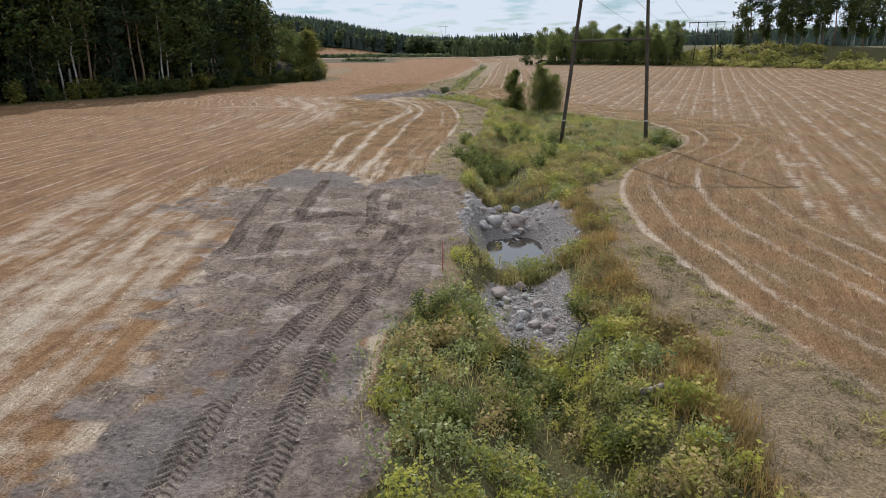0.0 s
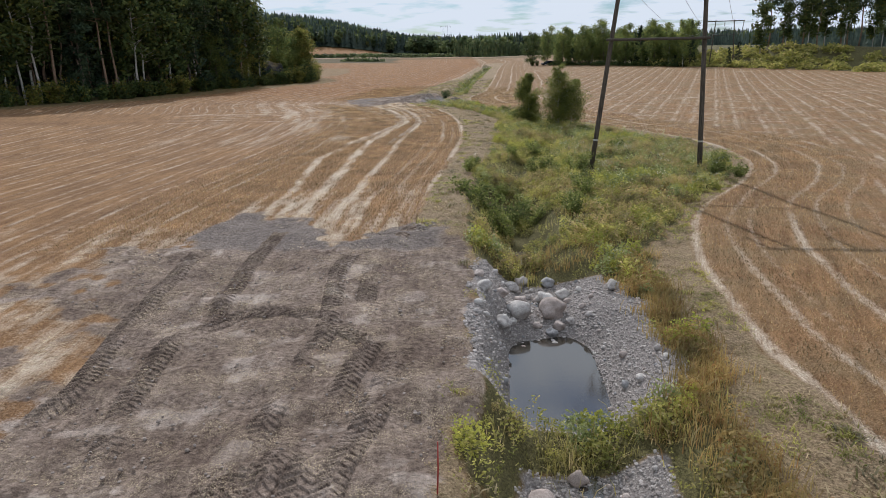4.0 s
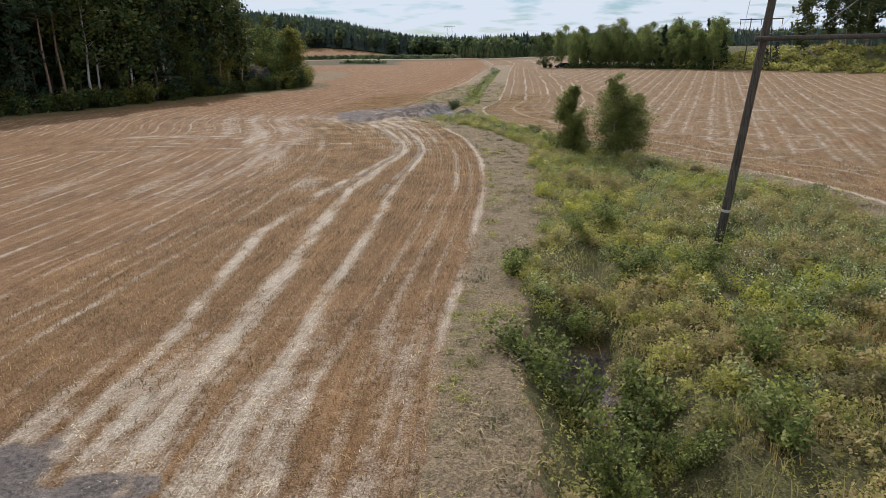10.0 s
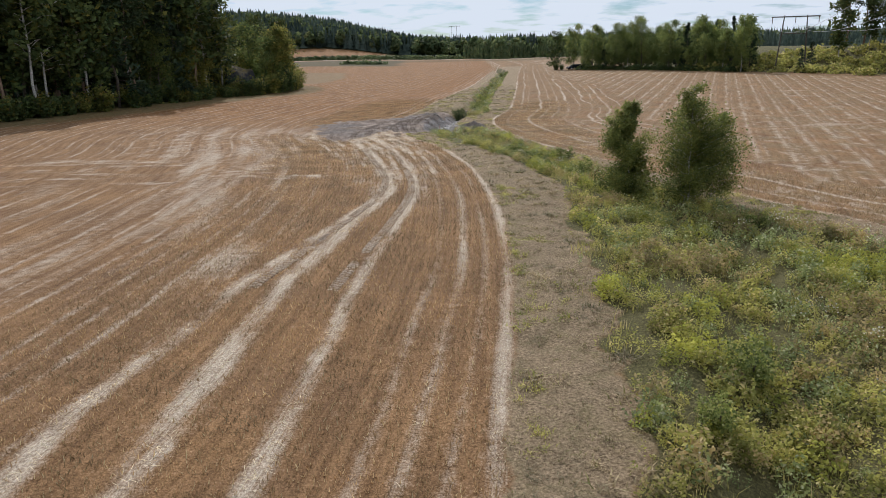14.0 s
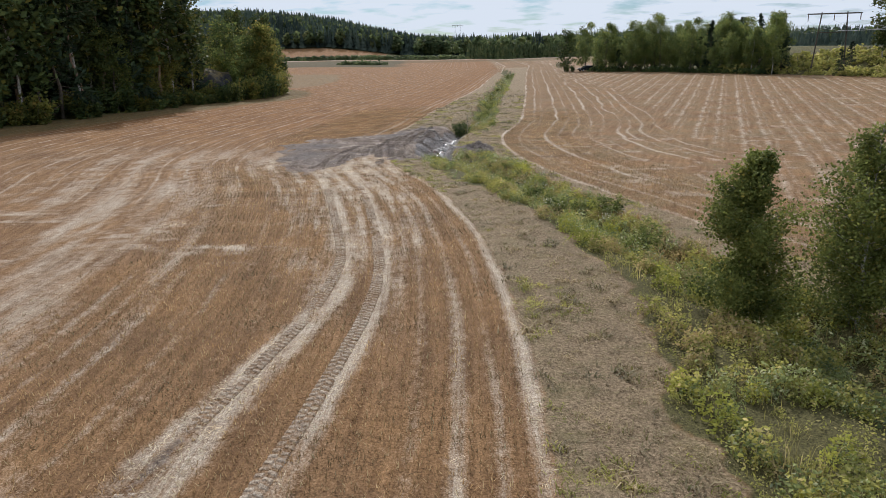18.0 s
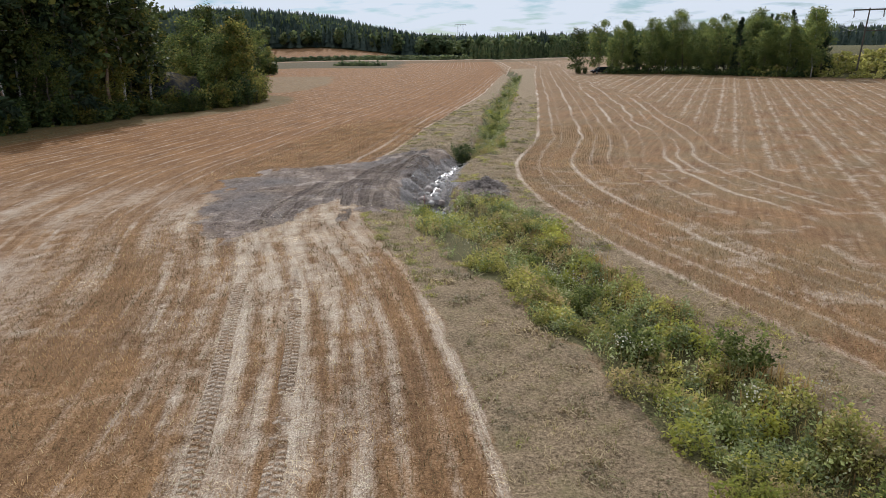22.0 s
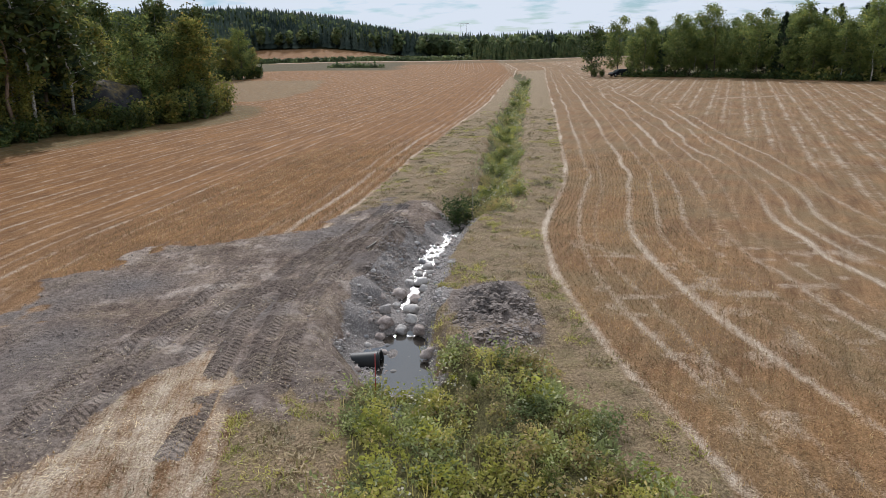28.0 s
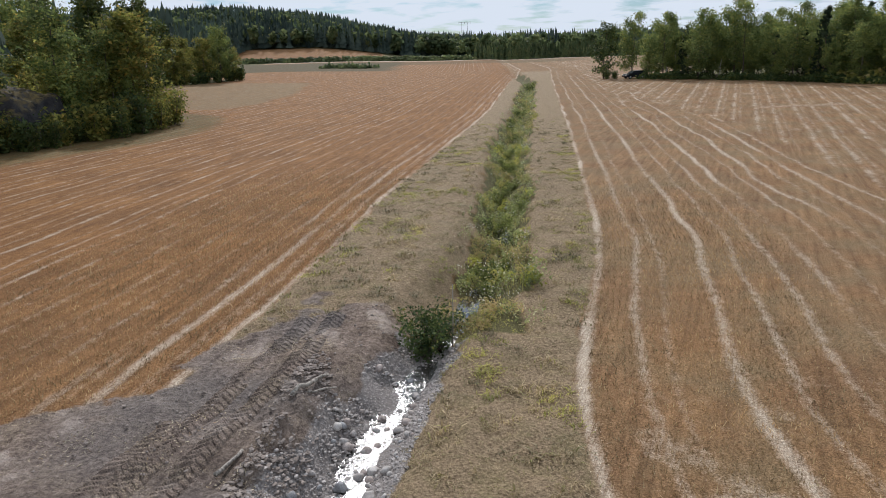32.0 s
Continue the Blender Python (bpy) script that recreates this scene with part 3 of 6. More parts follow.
rut_right = curve_of((60, -5.0), (66, -4.4), (71.3, -3.7), (73, -3.5), (75.2, -3.3), (78, -3.1), (81, -3.1), (84, -3.5), (88, -4.2), (92.5, -5.0), (98, -6.3), (104, -7.4), soft=1.2)
rut_left = curve_of((60, -7.8), (66, -6.9), (71.4, -5.75), (73.7, -5.35), (76.8, -4.85), (79.3, -4.6), (82, -4.6), (84, -4.9), (88, -5.8), (94, -7.2), (100, -8.6), soft=1.2)


def mud_zone(x, y):
    """Bare earth driven over, at the two works."""
    e = 1.1 * wob(x, y, 1.9, 6) + 0.8 * wob(x, y, 0.7, 7) + 0.4 * wob(x, y, 0.35, 8)
    a_left = np.interp(y, [0, 9.5, 12, 17.4, 25.7, 33, 36, 40], [-5.3, -5.8, -6.3, -7.2, -8.7, -10.8, -10.5, -9.2])
    a_top = np.interp(x, [-11, -9.3, -6.0, -5.3, -4.5, -3.5, -2.4, -1.0, 0.5], [35.0, 39.8, 40.0, 37.6, 35.6, 37.3, 38.8, 38.4, 37.0])
    a_right = np.interp(y, [0, 9.4, 11, 15, 18.9, 26.7, 34, 38], [-1.2, -1.5, -1.2, -2.2, -1.0, 0.6, 0.8, 0.0])
    one = ss(-2.4, 1.6, x - a_left + 0.4 + 2.0 * e) * ss(-0.9, 0.9, a_top - y + 1.3 * e) * ss(-0.4, 0.4, a_right - x + 0.5 * e)
    b_low = np.interp(x, [-15.5, -13, -10.4, -8.8, -7.9, -6.6, -4.9, -2.5], [114, 106.5, 101.3, 106.0, 110.2, 110.5, 108.6, 107.6])
    b_top = np.interp(x, [-15.5, -14, -10.5, -6.8, -4.4, -3.0], [117, 122.3, 124.2, 125.2, 130.5, 131])
    b_right = np.interp(y, [100, 110, 114, 119, 124, 129, 132], [-2.9, -2.9, -1.5, -1.5, -1.0, -1.0, -2.4])
    two = ss(-1.3, 1.3, y - b_low + 1.6 * e) * ss(-0.9, 0.9, b_top - y + 1.3 * e) * ss(-0.4, 0.4, b_right - x) * ss(-0.5, 0.5, x + 15.0 + e)
    rut = np.exp(-(((x - rut_right(y)) / 0.2) ** 2)) + np.exp(-(((x - rut_left(y)) / 0.2) ** 2))
    rut = 0.5 * near(y, 66, 98, 4) * rut * (0.75 + 0.6 * wob(x, y, 0.8, 29))
    two = np.maximum(two, rut)
    heap = np.exp(-(((x - 1.0) / 1.5) ** 2 + ((y - 114.4) / 2.9) ** 4)) * weir2(y)
    return np.maximum(np.maximum(one, two), ss(0.3, 0.6, heap + 0.2 * e))


def mud_relief(x, y):
    """Ruts, kicked-up crumbs and pressed flats of the bare earth."""
    return 0.06 * wob(x, y, 0.55, 24) + 0.07 * wob(x, y, 0.9, 25) + 0.035 * np.abs(wob(x, y, 0.3, 36)) * ss(-0.2, 0.5, wob(x, y, 1.6, 37))


def gravel_zone(x, y):
    d = x - ditch_x(y)
    e = 0.35 * wob(x, y, 0.9, 8)
    lo1 = near(y, 18.0, 23.0, 0.6) * ss(-0.3, 0.3, 1.35 - np.abs(d - 0.4) + e)
    hi1 = near(y, 25.2, 34.2, 0.5) * ss(-0.3, 0.3, d + 2.0 + e) * ss(-0.3, 0.3, np.interp(y, [24, 26, 31, 33.5, 35], [2.6, 3.2, 2.8, 2.2, 0.9]) - d + e)
    two = near(y, 110.8, 128.8, 0.5) * ss(-0.3, 0.3, d + np.interp(y, [111, 114, 120, 128], [1.2, 1.7, 1.6, 0.9]) + e) * ss(-0.3, 0.3, np.interp(y, [111, 116, 128], [1.2, 1.6, 0.9]) - d + e)
    return np.maximum(np.maximum(lo1, hi1), two)


def veg_zone(x, y):
    e = 0.5 * wob(x, y, 1.7, 11) + 0.3 * wob(x, y, 0.6, 12)
    v = ss(-0.35, 0.35, x - veg_left(y) + e) * ss(-0.35, 0.35, veg_right(y) - x + e)
    gap = near(y, 112.2, 128.4, 0.6)
    return v * (1 - gravel_zone(x, y)) * (1 - gap) * (1 - mud_zone(x, y)) * (1 - gully_zone(x, y + 0.3 * e))


def gully_zone(x, y):
    """The bare bed where the ditch cuts through the weeds, coloured dark for the weeds' shade."""
    return np.maximum(near(y, 44.6, 47.6, 0.7) * ss(1.1, 0.5, np.abs(x - ditch_x(y))), near(y, 37.2, 39.0, 0.5) * ss(0.6, 0.3, np.abs(x - ditch_x(y))))


def straw_zone(x, y):
    """Pale straw along the wheel ways beside the ditch, and where it was spilt."""
    u, v = left_edge(y) - x, x - right_edge(y)
    s = np.zeros_like(u)
    drive = near(y, 34, 112, 4)
    for c, w, k in ((0.12, 0.26, 0.95), (0.95, 0.14, 0.45), (1.75, 0.2, 0.65), (2.7, 0.17, 0.5)):
        cc = c + 0.14 * wob(u * 0 + c * 7, y, 5, 1)
        kk = k * (0.78 + 0.5 * wob(u * 0 + c * 31, y, 5.0, 2))
        s = np.maximum(s, kk * np.exp(-np.abs((u - cc) / w) ** 2.4))
    for c, w in (([3.6, 3.9, 4.5, 5.1, 4.65, 3.95, 4.0], 0.28), ([5.2, 5.7, 6.8, 7.4, 6.6, 5.35, 5.75], 0.40), ([6.8, 7.4, 9.0, 8.8, 7.2, 5.7, 6.0], 0.30)):
        cc = np.interp(y, [38, 47, 57, 65, 72, 80, 92], c) + 0.1 * wob(u * 0 + w * 90, y, 4, 1)
        s = np.maximum(s, drive * (0.74 + 0.3 * wob(u * 0 + w * 70, y, 4.0, 2) + 0.35 * wob(x * 2.5, y, 1.0, 28)) * np.exp(-np.abs((u - cc) / w) ** 2.6))
    # the wide pale drive towards the second works, streaked along its length
    streak = 0.46 + 0.5 * wob(u * 1.6, y * 0.12, 1.0, 14) + 0.45 * wob(u * 4.5, y * 0.35, 1.0, 16) + 0.25 * wob(x, y, 0.5, 19)
    mid_ = np.interp(y, [76, 95, 108], [5.3, 5.2, 4.8])
    s = np.maximum(s, 0.9 * ss(72, 86, y) * (1 - ss(108, 114, y)) * ss(-0.6, 0.8, np.interp(y, [72, 92, 108], [1.8, 3.6, 5.5]) - np.abs(u - mid_)) * streak)
    s = np.maximum(s, ss(33, 37, y) * (1 - ss(41, 52, y)) * ss(-0.3, 0.6, u - 0.3) * ss(-1.0, 1.0, 8.5 - u) * (0.42 + 0.5 * wob(u * 2.0, y * 0.2, 1.0, 15) + 0.45 * wob(u * 4.5, y * 0.4, 1.0, 12) + 0.2 * wob(x, y, 0.5, 19)))
    # spilt straw on the field beside the first works, in long streaks
    w = x + 0.115 * y
    s = np.maximum(s, near(y, -8, 36, 6) * ss(-0.4, 0.8, -w - 4.6) * ss(-3.0, 1.0, w + 14.5) * (0.27 + 0.5 * wob(w * 1.3, y * 0.08, 1.0, 18) + 0.45 * wob(w * 3.6, y * 0.2, 1.0, 20) + 0.25 * wob(x, y, 0.6, 4)))
    s = np.maximum(s, near(y, 68, 112, 8) * near(u, 8.5, 24, 3) * (0.05 + 0.22 * ss(84, 96, y) + 0.45 * wob(u * 1.1, y * 0.05, 1.0, 34) + 0.4 * wob(u * 2.6, y * 0.2, 1.0, 35)))
    head = near(u, 7.5, 30, 3) * near(y, 83, 92, 2.0)
    s = np.maximum(s, 0.75 * head * (0.2 + 0.9 * wob(x * 0.22, y * 1.3, 1.0, 17) + 0.4 * wob(x, y, 0.7, 39)) * (0.7 + 0.7 * wob(x * 0.5, y, 0.35, 47)))
    # straw trodden in where the drive meets the bare earth
    s = np.maximum(s, near(y, 102.5, 111.5, 1.5) * near(x, -9.6, -3.6, 0.6) * (0.36 + 0.5 * wob(x * 1.8, y * 0.5, 1.0, 48) + 0.3 * wob(x, y, 0.4, 49)))
    r = np.zeros_like(u)
    for c, w, k in ((0.1, 0.24, 1.0), (1.7, 0.17, 0.65), (2.6, 0.12, 0.45), (4.3, 0.19, 0.75), (5.6, 0.13, 0.55), (6.9, 0.16, 0.5)):
        cc = c + 0.16 * wob(v * 0 + c * 5, y, 4, 6)
        r = np.maximum(r, k * (0.8 + 0.45 * wob(v * 0 + c * 9, y, 5, 5)) * np.exp(-np.abs((v - cc) / w) ** 2.4))
    for c, w, k in ((8.3, 0.2, 0.8), (9.5, 0.13, 0.55), (10.9, 0.19, 0.75), (12.3, 0.15, 0.6), (13.6, 0.2, 0.75), (15.2, 0.16, 0.6)):
        cc = c + 0.5 * wob(v * 0 + c * 5, y, 9, 6) + 0.15 * wob(v * 0 + c * 3, y, 2.5, 7)
        r = np.maximum(r, ss(102, 112, y) * k * (0.7 + 0.55 * wob(v * 0 + c * 9, y, 6, 5)) * np.exp(-np.abs((v - cc) / w) ** 2.4))
    r = np.maximum(r, 0.45 * ss(0.2, 0.8, wob(x, y, 0.8, 27)) * ss(0.5, 1.5, v) * near(y, 70, 120, 8))
    spill = ss(0.70, 0.92, wob(x, y, 4.5, 21)) * ss(6, 9, v) * 0.5
    return np.where(v > -0.5, np.maximum(r, spill), s)


def grown(first, last, step, grow):
    out = [first]
    while abs(out[-1]) < abs(last):
        step *= grow
        out.append(out[-1] + step * np.sign(last - first))
    return out


def build_ground():
    xs = np.array(sorted(grown(-12.2, -3200, 0.2, 1.06)) + list(np.arange(-12.0, 6.0, 0.11)) + list(np.arange(6.0, 22.01, 0.2)) + grown(22.2, 3200, 0.2, 1.06))
    ys = np.array(sorted(grown(4.6, -260, 0.3, 1.12)) + list(np.arange(5.0, 42.0, 0.13)) + list(np.arange(42.0, 105.0, 0.24)) + list(np.arange(105.0, 133.0, 0.14)) + grown(133.2, 4600, 0.24, 1.025))
    X, Y = np.meshgrid(xs, ys)
    x, y = X.ravel(), Y.ravel()
    nx, ny = len(xs), len(ys)
    z = land(x, y)
    mud, gravel, veg = mud_zone(x, y), gravel_zone(x, y), veg_zone(x, y)
    u, v = left_edge(y) - x, x - right_edge(y)
    inside = ss(-0.25, 0.25, -u + 0.15 * wob(x, y, 1, 22)) * ss(-0.25, 0.25, -v + 0.15 * wob(x, y, 1, 23)) * (1 - ss(290, 330, y))
    z = z + mud * mud_relief(x, y) + inside * (1 - veg) * (1 - gravel) * (1 - mud) * (0.05 * wob(x, y * 0.8, 0.32, 38) + 0.05 * wob(x, y, 0.8, 41))
    i, j = np.meshgrid(np.arange(ny - 1), np.arange(nx - 1), indexing="ij")
    a = (i * nx + j).ravel()
    T = np.concatenate([np.stack([a, a + 1, a + nx + 1], -1), np.stack([a, a + nx + 1, a + nx], -1)])
    me = tri_mesh("ground", np.stack([x, y, z], -1), T, GROUND, smooth=True)
    rim = ss(-3.5, 0.5, 4.5 + x * 0 - np.abs(x - forest_edge(y) - 1.0)) * near(y, 80, 200, 20)
    fallow = near(y, 208, 276, 3) * ss(-29, -32, x + 0.12 * np.abs(y - 232) + 1.2 * wob(x, y, 6, 2))
    # dark strip on the far left field, painted for the shadow of a cloud
    cloud_shade = near(y, 345, 438, 6) * ss(-22, -32, x + 4 * wob(x, y, 20, 3))
    crop_shade = np.maximum(np.maximum(0.9 * cloud_shade, 0.0 * fallow), 0.5 * near(y, 405, 438, 5) * ss(60, 40, x))
    wild = np.maximum(ss(0, 4, x - wood_edge(y)), ss(0, 3, forest_edge(y) - x))
    wild = np.maximum(wild, ss(459, 468, y))
    clear = near(y, 470, 521, 3) * near(x, -125, -50, 6)
    masks = {
        "straw": np.maximum(straw_zone(x, y) * (1 - inside), 0.75 * near(y, 446, 459, 3)),
        "mud": np.maximum(mud, gully_zone(x, y)),
        "bank": np.maximum(inside * (1 - veg), 0.45 * fallow),
        "green": np.maximum(np.maximum(inside * veg, np.maximum(0.55 * rim, 0.45 * fallow)), wild) * (1 - clear),
        "gravel": gravel,
        "side_left": ss(-1, 1, ditch_x(y) - x),
        "way_left": u,
        "way_right": x * math.cos(radians(20.5)) - y * math.sin(radians(20.5)),
        "open_left": ss(8.8, 9.6, u) * (1 - near(y, 83, 92, 2)) * 0.78 + 0.5 * ss(118, 130, y) * ss(0, 0.5, u) * (u < 9.2),
        "open_right": ss(0.0, 1.2, v - 7.0 - 9.0 * ss(98, 112, y) * (1 - ss(170, 230, y))) * (1 - ss(-6, -3, x - wood_edge(y))),
        # damp earth at the works; the gully term paints shade under overhanging weeds
        "damp_shade": np.clip(ss(100, 112, y) * mud * (0.45 + 0.65 * wob(x, y, 2.5, 26)) + ss(22, 12, y) * mud * (0.35 + 0.6 * wob(x, y, 1.7, 40)) + 0.7 * near(y, 35.5, 41, 0.5) * near(x, -10, -0.6, 0.5) * mud + gully_zone(x, y), 0, 1),
        "crop_shade": crop_shade * (1 - clear),
    }
    for key, val in masks.items():
        at_ = me.attributes.new(key, "FLOAT", "POINT")
        at_.data.foreach_set("value", (val if key.startswith("way") else np.clip(val, 0, 1)).astype(np.float32))
    tagged(new("ground", me), "harvested stubble field with bare earth and a ditch", "ground", "", "structure")


build_ground()

# ---- water of the stream ----
def water_mat():
    m = Mat("stream_water", 0.04, 0.8)
    m.b.inputs["IOR"].default_value = 1.9
    m.color((0.040, 0.034, 0.026))
    rip = m.attr("ripple")
    m.put(m.b.inputs["Roughness"], m.math("ADD", m.math("MULTIPLY", rip, 0.24), 0.03))
    n = m.math("ADD", m.noise(9.0, 3), m.math("MULTIPLY", m.noise(28.0, 2), 0.4))
    m.bump(m.math("MULTIPLY", n, m.math("ADD", m.math("MULTIPLY", rip, 1.0), 0.03)), 0.6, 0.05)
    return m.m


def water_level(y):
    """Pools lie flat, the runs between them fall towards the start of the flight."""
    bed = land(ditch_x(y), y)
    pool = np.maximum(near(y, 25.3, 31.2, 0.3), near(y, 111.0, 115.3, 0.3))
    k = np.exp(-0.5 * (np.arange(-8, 9) / 4.0) ** 2)
    flow = np.convolve(np.pad(bed, 8, mode="edge"), k / k.sum(), mode="valid") + 0.02 + 0.014 * weir2(y) - 0.4 * near(y, 34.5, 108, 1.5) - 0.4 * near(y, -30, 16.0, 1.0) - 0.09 * near(y, 17.0, 23.6, 0.6)
    return np.where(pool > 0, np.interp(y, [25, 32, 110, 116], [-1.72, -1.72, -1.72, -1.72]) * pool + flow * (1 - pool), flow)


def build_water():
    ys = np.arange(-20, 150, 0.25)
    ds = np.linspace(-1.5, 1.5, 13)
    Y, D = np.meshgrid(ys, ds, indexing="ij")
    X = ditch_x(Y) + D
    Z = np.repeat(water_level(ys)[:, None], len(ds), 1)
    n, k = len(ys), len(ds)
    i, j = np.meshgrid(np.arange(n - 1), np.arange(k - 1), indexing="ij")
    a = (i * k + j).ravel()
    T = np.concatenate([np.stack([a, a + 1, a + k + 1], -1), np.stack([a, a + k + 1, a + k], -1)])
    me = tri_mesh("water", np.stack([X, Y, Z], -1).reshape(-1, 3), T, water_mat(), smooth=True)
    y = Y.ravel()
    r = np.clip(near(y, 116.5, 130, 0.8) + 0.25 * near(y, 17, 23, 0.8) + 0.035 * near(y, 110.5, 116, 0.6), 0, 1)
    me.attributes.new("ripple", "FLOAT", "POINT").data.foreach_set("value", r.astype(np.float32))
    tagged(new("water", me), "shallow stream water running in the ditch", "water", "", "structure")


build_water()


# ---- trees ----
def tree_thing(name, label, trunk_pieces, crown_pieces, bark, leaf):
    root = new(name)
    part("trunk", join(*trunk_pieces), bark, root, "", True)
    part("crown", join(*crown_pieces), leaf, root)
    return tagged(root, label, "tree")


def bent(h, r, bend=0.03, k=7, x0=0.0, y0=0.0):
    t = np.linspace(0, 1, k)
    a, b = r.uniform(-1, 1, 2) * bend * h
    return np.stack([x0 + a * t ** 2 + 0.01 * h * r.normal(size=k) * (t > 0), y0 + b * t ** 2 + 0.01 * h * r.normal(size=k) * (t > 0), h * t - 0.3 * (t == 0)], 1)


def along(path, t):
    k = np.linspace(0, 1, len(path))
    return np.stack([np.interp(t, k, path[:, c]) for c in range(3)], -1)


def limb(path, t, az, length, rise, r, thick):
    s = along(path, t)
    q = np.linspace(0, 1, 4)[:, None]
    d = np.array([math.cos(az), math.sin(az), rise])
    p = s + q * length * d + np.array([0, 0, -0.12 * length]) * q ** 2 + r.normal(size=(4, 3)) * 0.03 * length * (q > 0)
    return p, tube(p, np.linspace(thick, thick * 0.25, 4), 4, False)


def crown_of(tips, n, spread_, size, r, up=0.2, slim=0.6):
    C = tips[r.integers(0, len(tips), n)] + r.normal(size=(n, 3)) * spread_
    return leaves(C, size, r, up, slim)


def make_tree(name, label, kind, h, seed, n, size, low=None, full=1.0):
    """One tree with its own limbs; kind is birch, pine, spruce or broad."""
    r = np.random.default_rng(seed)
    path = bent(h, r, 0.05 if kind == "birch" else 0.025)
    r0 = {"birch": 0.0075, "pine": 0.0085, "spruce": 0.009, "broad": 0.010}[kind] * h + 0.03
    wood = [tube(path, np.linspace(r0, 0.02, len(path)), 7)]
    tips = []
    lo = low if low is not None else {"birch": 0.26, "pine": 0.5, "spruce": 0.08, "broad": 0.16}[kind]
    count = {"birch": 34, "pine": 24, "spruce": 52, "broad": 36}[kind]
    for i in range(count):
        t = lo + (0.97 - lo) * (i + r.uniform(0, 0.9)) / count
        f = (t - lo) / (1 - lo)
        if kind == "spruce":
            ln, rise = h * 0.19 * (1 - f) + 0.25, -0.25
        elif kind == "pine":
            ln, rise = h * 0.13 * (0.55 + 0.6 * math.sin(math.pi * min(f * 0.9 + 0.1, 1))) * (1.15 - 0.6 * f), 0.25
        else:
            ln, rise = h * (0.16 if kind == "birch" else 0.22) * (0.45 + 0.75 * math.sin(math.pi * min(0.15 + f * 0.85, 1))) * r.uniform(0.7, 1.15), r.uniform(0.25, 0.8)
        p, piece = limb(path, t, r.uniform(0, 2 * math.pi), ln, rise, r, max(0.012, r0 * 0.3 * (1 - f)))
        wood.append(piece)
        q = r.uniform(0.3, 1.05, 9 if kind != "spruce" else 7)[:, None]
        tips.append(p[0] + (p[-1] - p[0]) * q + r.normal(size=(len(q), 3)) * 0.10 * ln)
    tips = np.concatenate(tips)
    sp = {"birch": (0.022, 0.022, 0.028), "pine": (0.02, 0.02, 0.012), "spruce": (0.012, 0.012, 0.01), "broad": (0.028, 0.028, 0.025)}[kind]
    crown = [crown_of(tips, n, np.array(sp) * h * full, size, r, {"pine": 0.1, "spruce": -0.35}.get(kind, 0.1), 0.6 if kind in ("birch", "broad") else 0.35)]
    bark = {"birch": B_BIRCH, "pine": B_PINE, "spruce": B_DARK, "broad": B_DARK}[kind]
    leaf = {"birch": M_BIRCHLEAF, "pine": M_PINE, "spruce": M_SPRUCE, "broad": M_WOODLEAF}[kind]
    return tree_thing(name, label, wood, crown, bark, leaf)


def make_shrub(name, label, h, seed, n, size, leaf, wide=0.5):
    r = np.random.default_rng(seed)
    wood, tips = [], []
    for _ in range(7):
        a, s = r.uniform(0, 2 * math.pi), r.uniform(0.2, 1) * wide * h
        q = np.linspace(0, 1, 5)[:, None]
        p = np.array([0.05 * math.cos(a), 0.05 * math.sin(a), -0.1]) + q * np.array([s * math.cos(a), s * math.sin(a), 0]) * q ** 0.5 + q * np.array([0, 0, h * r.uniform(0.6, 0.95)])
        wood.append(tube(p, np.linspace(0.014 * h + 0.006, 0.005, 5), 4, False))
        t = r.uniform(0.12, 1.0, 22)[:, None]
        tips.append(along(p, t[:, 0]) + r.normal(size=(22, 3)) * 0.09 * h)
    tips = np.concatenate(tips)
    tips[:, 2] = np.abs(tips[:, 2]) + 0.03
    root = new(name)
    part("stem", join(*wood), B_DARK, root, "", True)
    part("foliage", crown_of(tips, n, 0.06 * h, size, r, 0.2), leaf, root)
    return tagged(root, label, "bush")


def plant(protos, spots, scale=(0.85, 1.15), group="", seed=1, sink=0.0):
    """The first spots take the prototypes themselves, the others copies of them."""
    r = np.random.default_rng(seed)
    used = set()
    for i, (x, y) in enumerate(spots):
        k = int(r.integers(0, len(protos)))
        ob = protos[k]
        s = r.uniform(*scale)
        m = pose(float(x), float(y), float(land(x, y)) - sink, 0, 0, float(r.uniform(0, 360)))
        if k in used:
            ob = copy_thing(ob, m)
        used.add(k)
        ob.matrix_basis = m @ Matrix.Diagonal((s, s, s * r.uniform(0.93, 1.08), 1))
        if group:
            tagged(ob, group=group)
    for k, ob in enumerate(protos):
        if k not in used:
            for o in (*ob.children_recursive, ob):
                bpy.data.objects.remove(o)


def spaced(n, gen, gap, seed, tries=30):
    """Up to n spots from gen that keep apart from one another."""
    r, out = np.random.default_rng(seed), []
    for _ in range(n * tries):
        p = gen(r)
        if p is not None and all((p[0] - q[0]) ** 2 + (p[1] - q[1]) ** 2 > gap * gap for q in out):
            out.append(p)
            if len(out) == n:
                break
    return out


TALL = [
    make_tree("birch_tree", "tall slender birch with pale bark at the forest edge", "birch", 22, 11, 1700, 0.7),
    make_tree("birch_tree", "tall slender birch with pale bark at the forest edge", "birch", 20, 12, 1600, 0.7),
    make_tree("pine_tree", "tall pine with bare reddish trunk and high crown", "pine", 23, 13, 1500, 0.8),
    make_tree("pine_tree", "tall pine with bare reddish trunk and high crown", "pine", 21, 14, 1400, 0.8),
    make_tree("spruce_tree", "dark green spruce standing in the forest", "spruce", 21, 15, 1900, 0.95),
    make_tree("broadleaf_tree", "dark green broadleaf tree with full crown", "broad", 17, 16, 1900, 0.8),
]


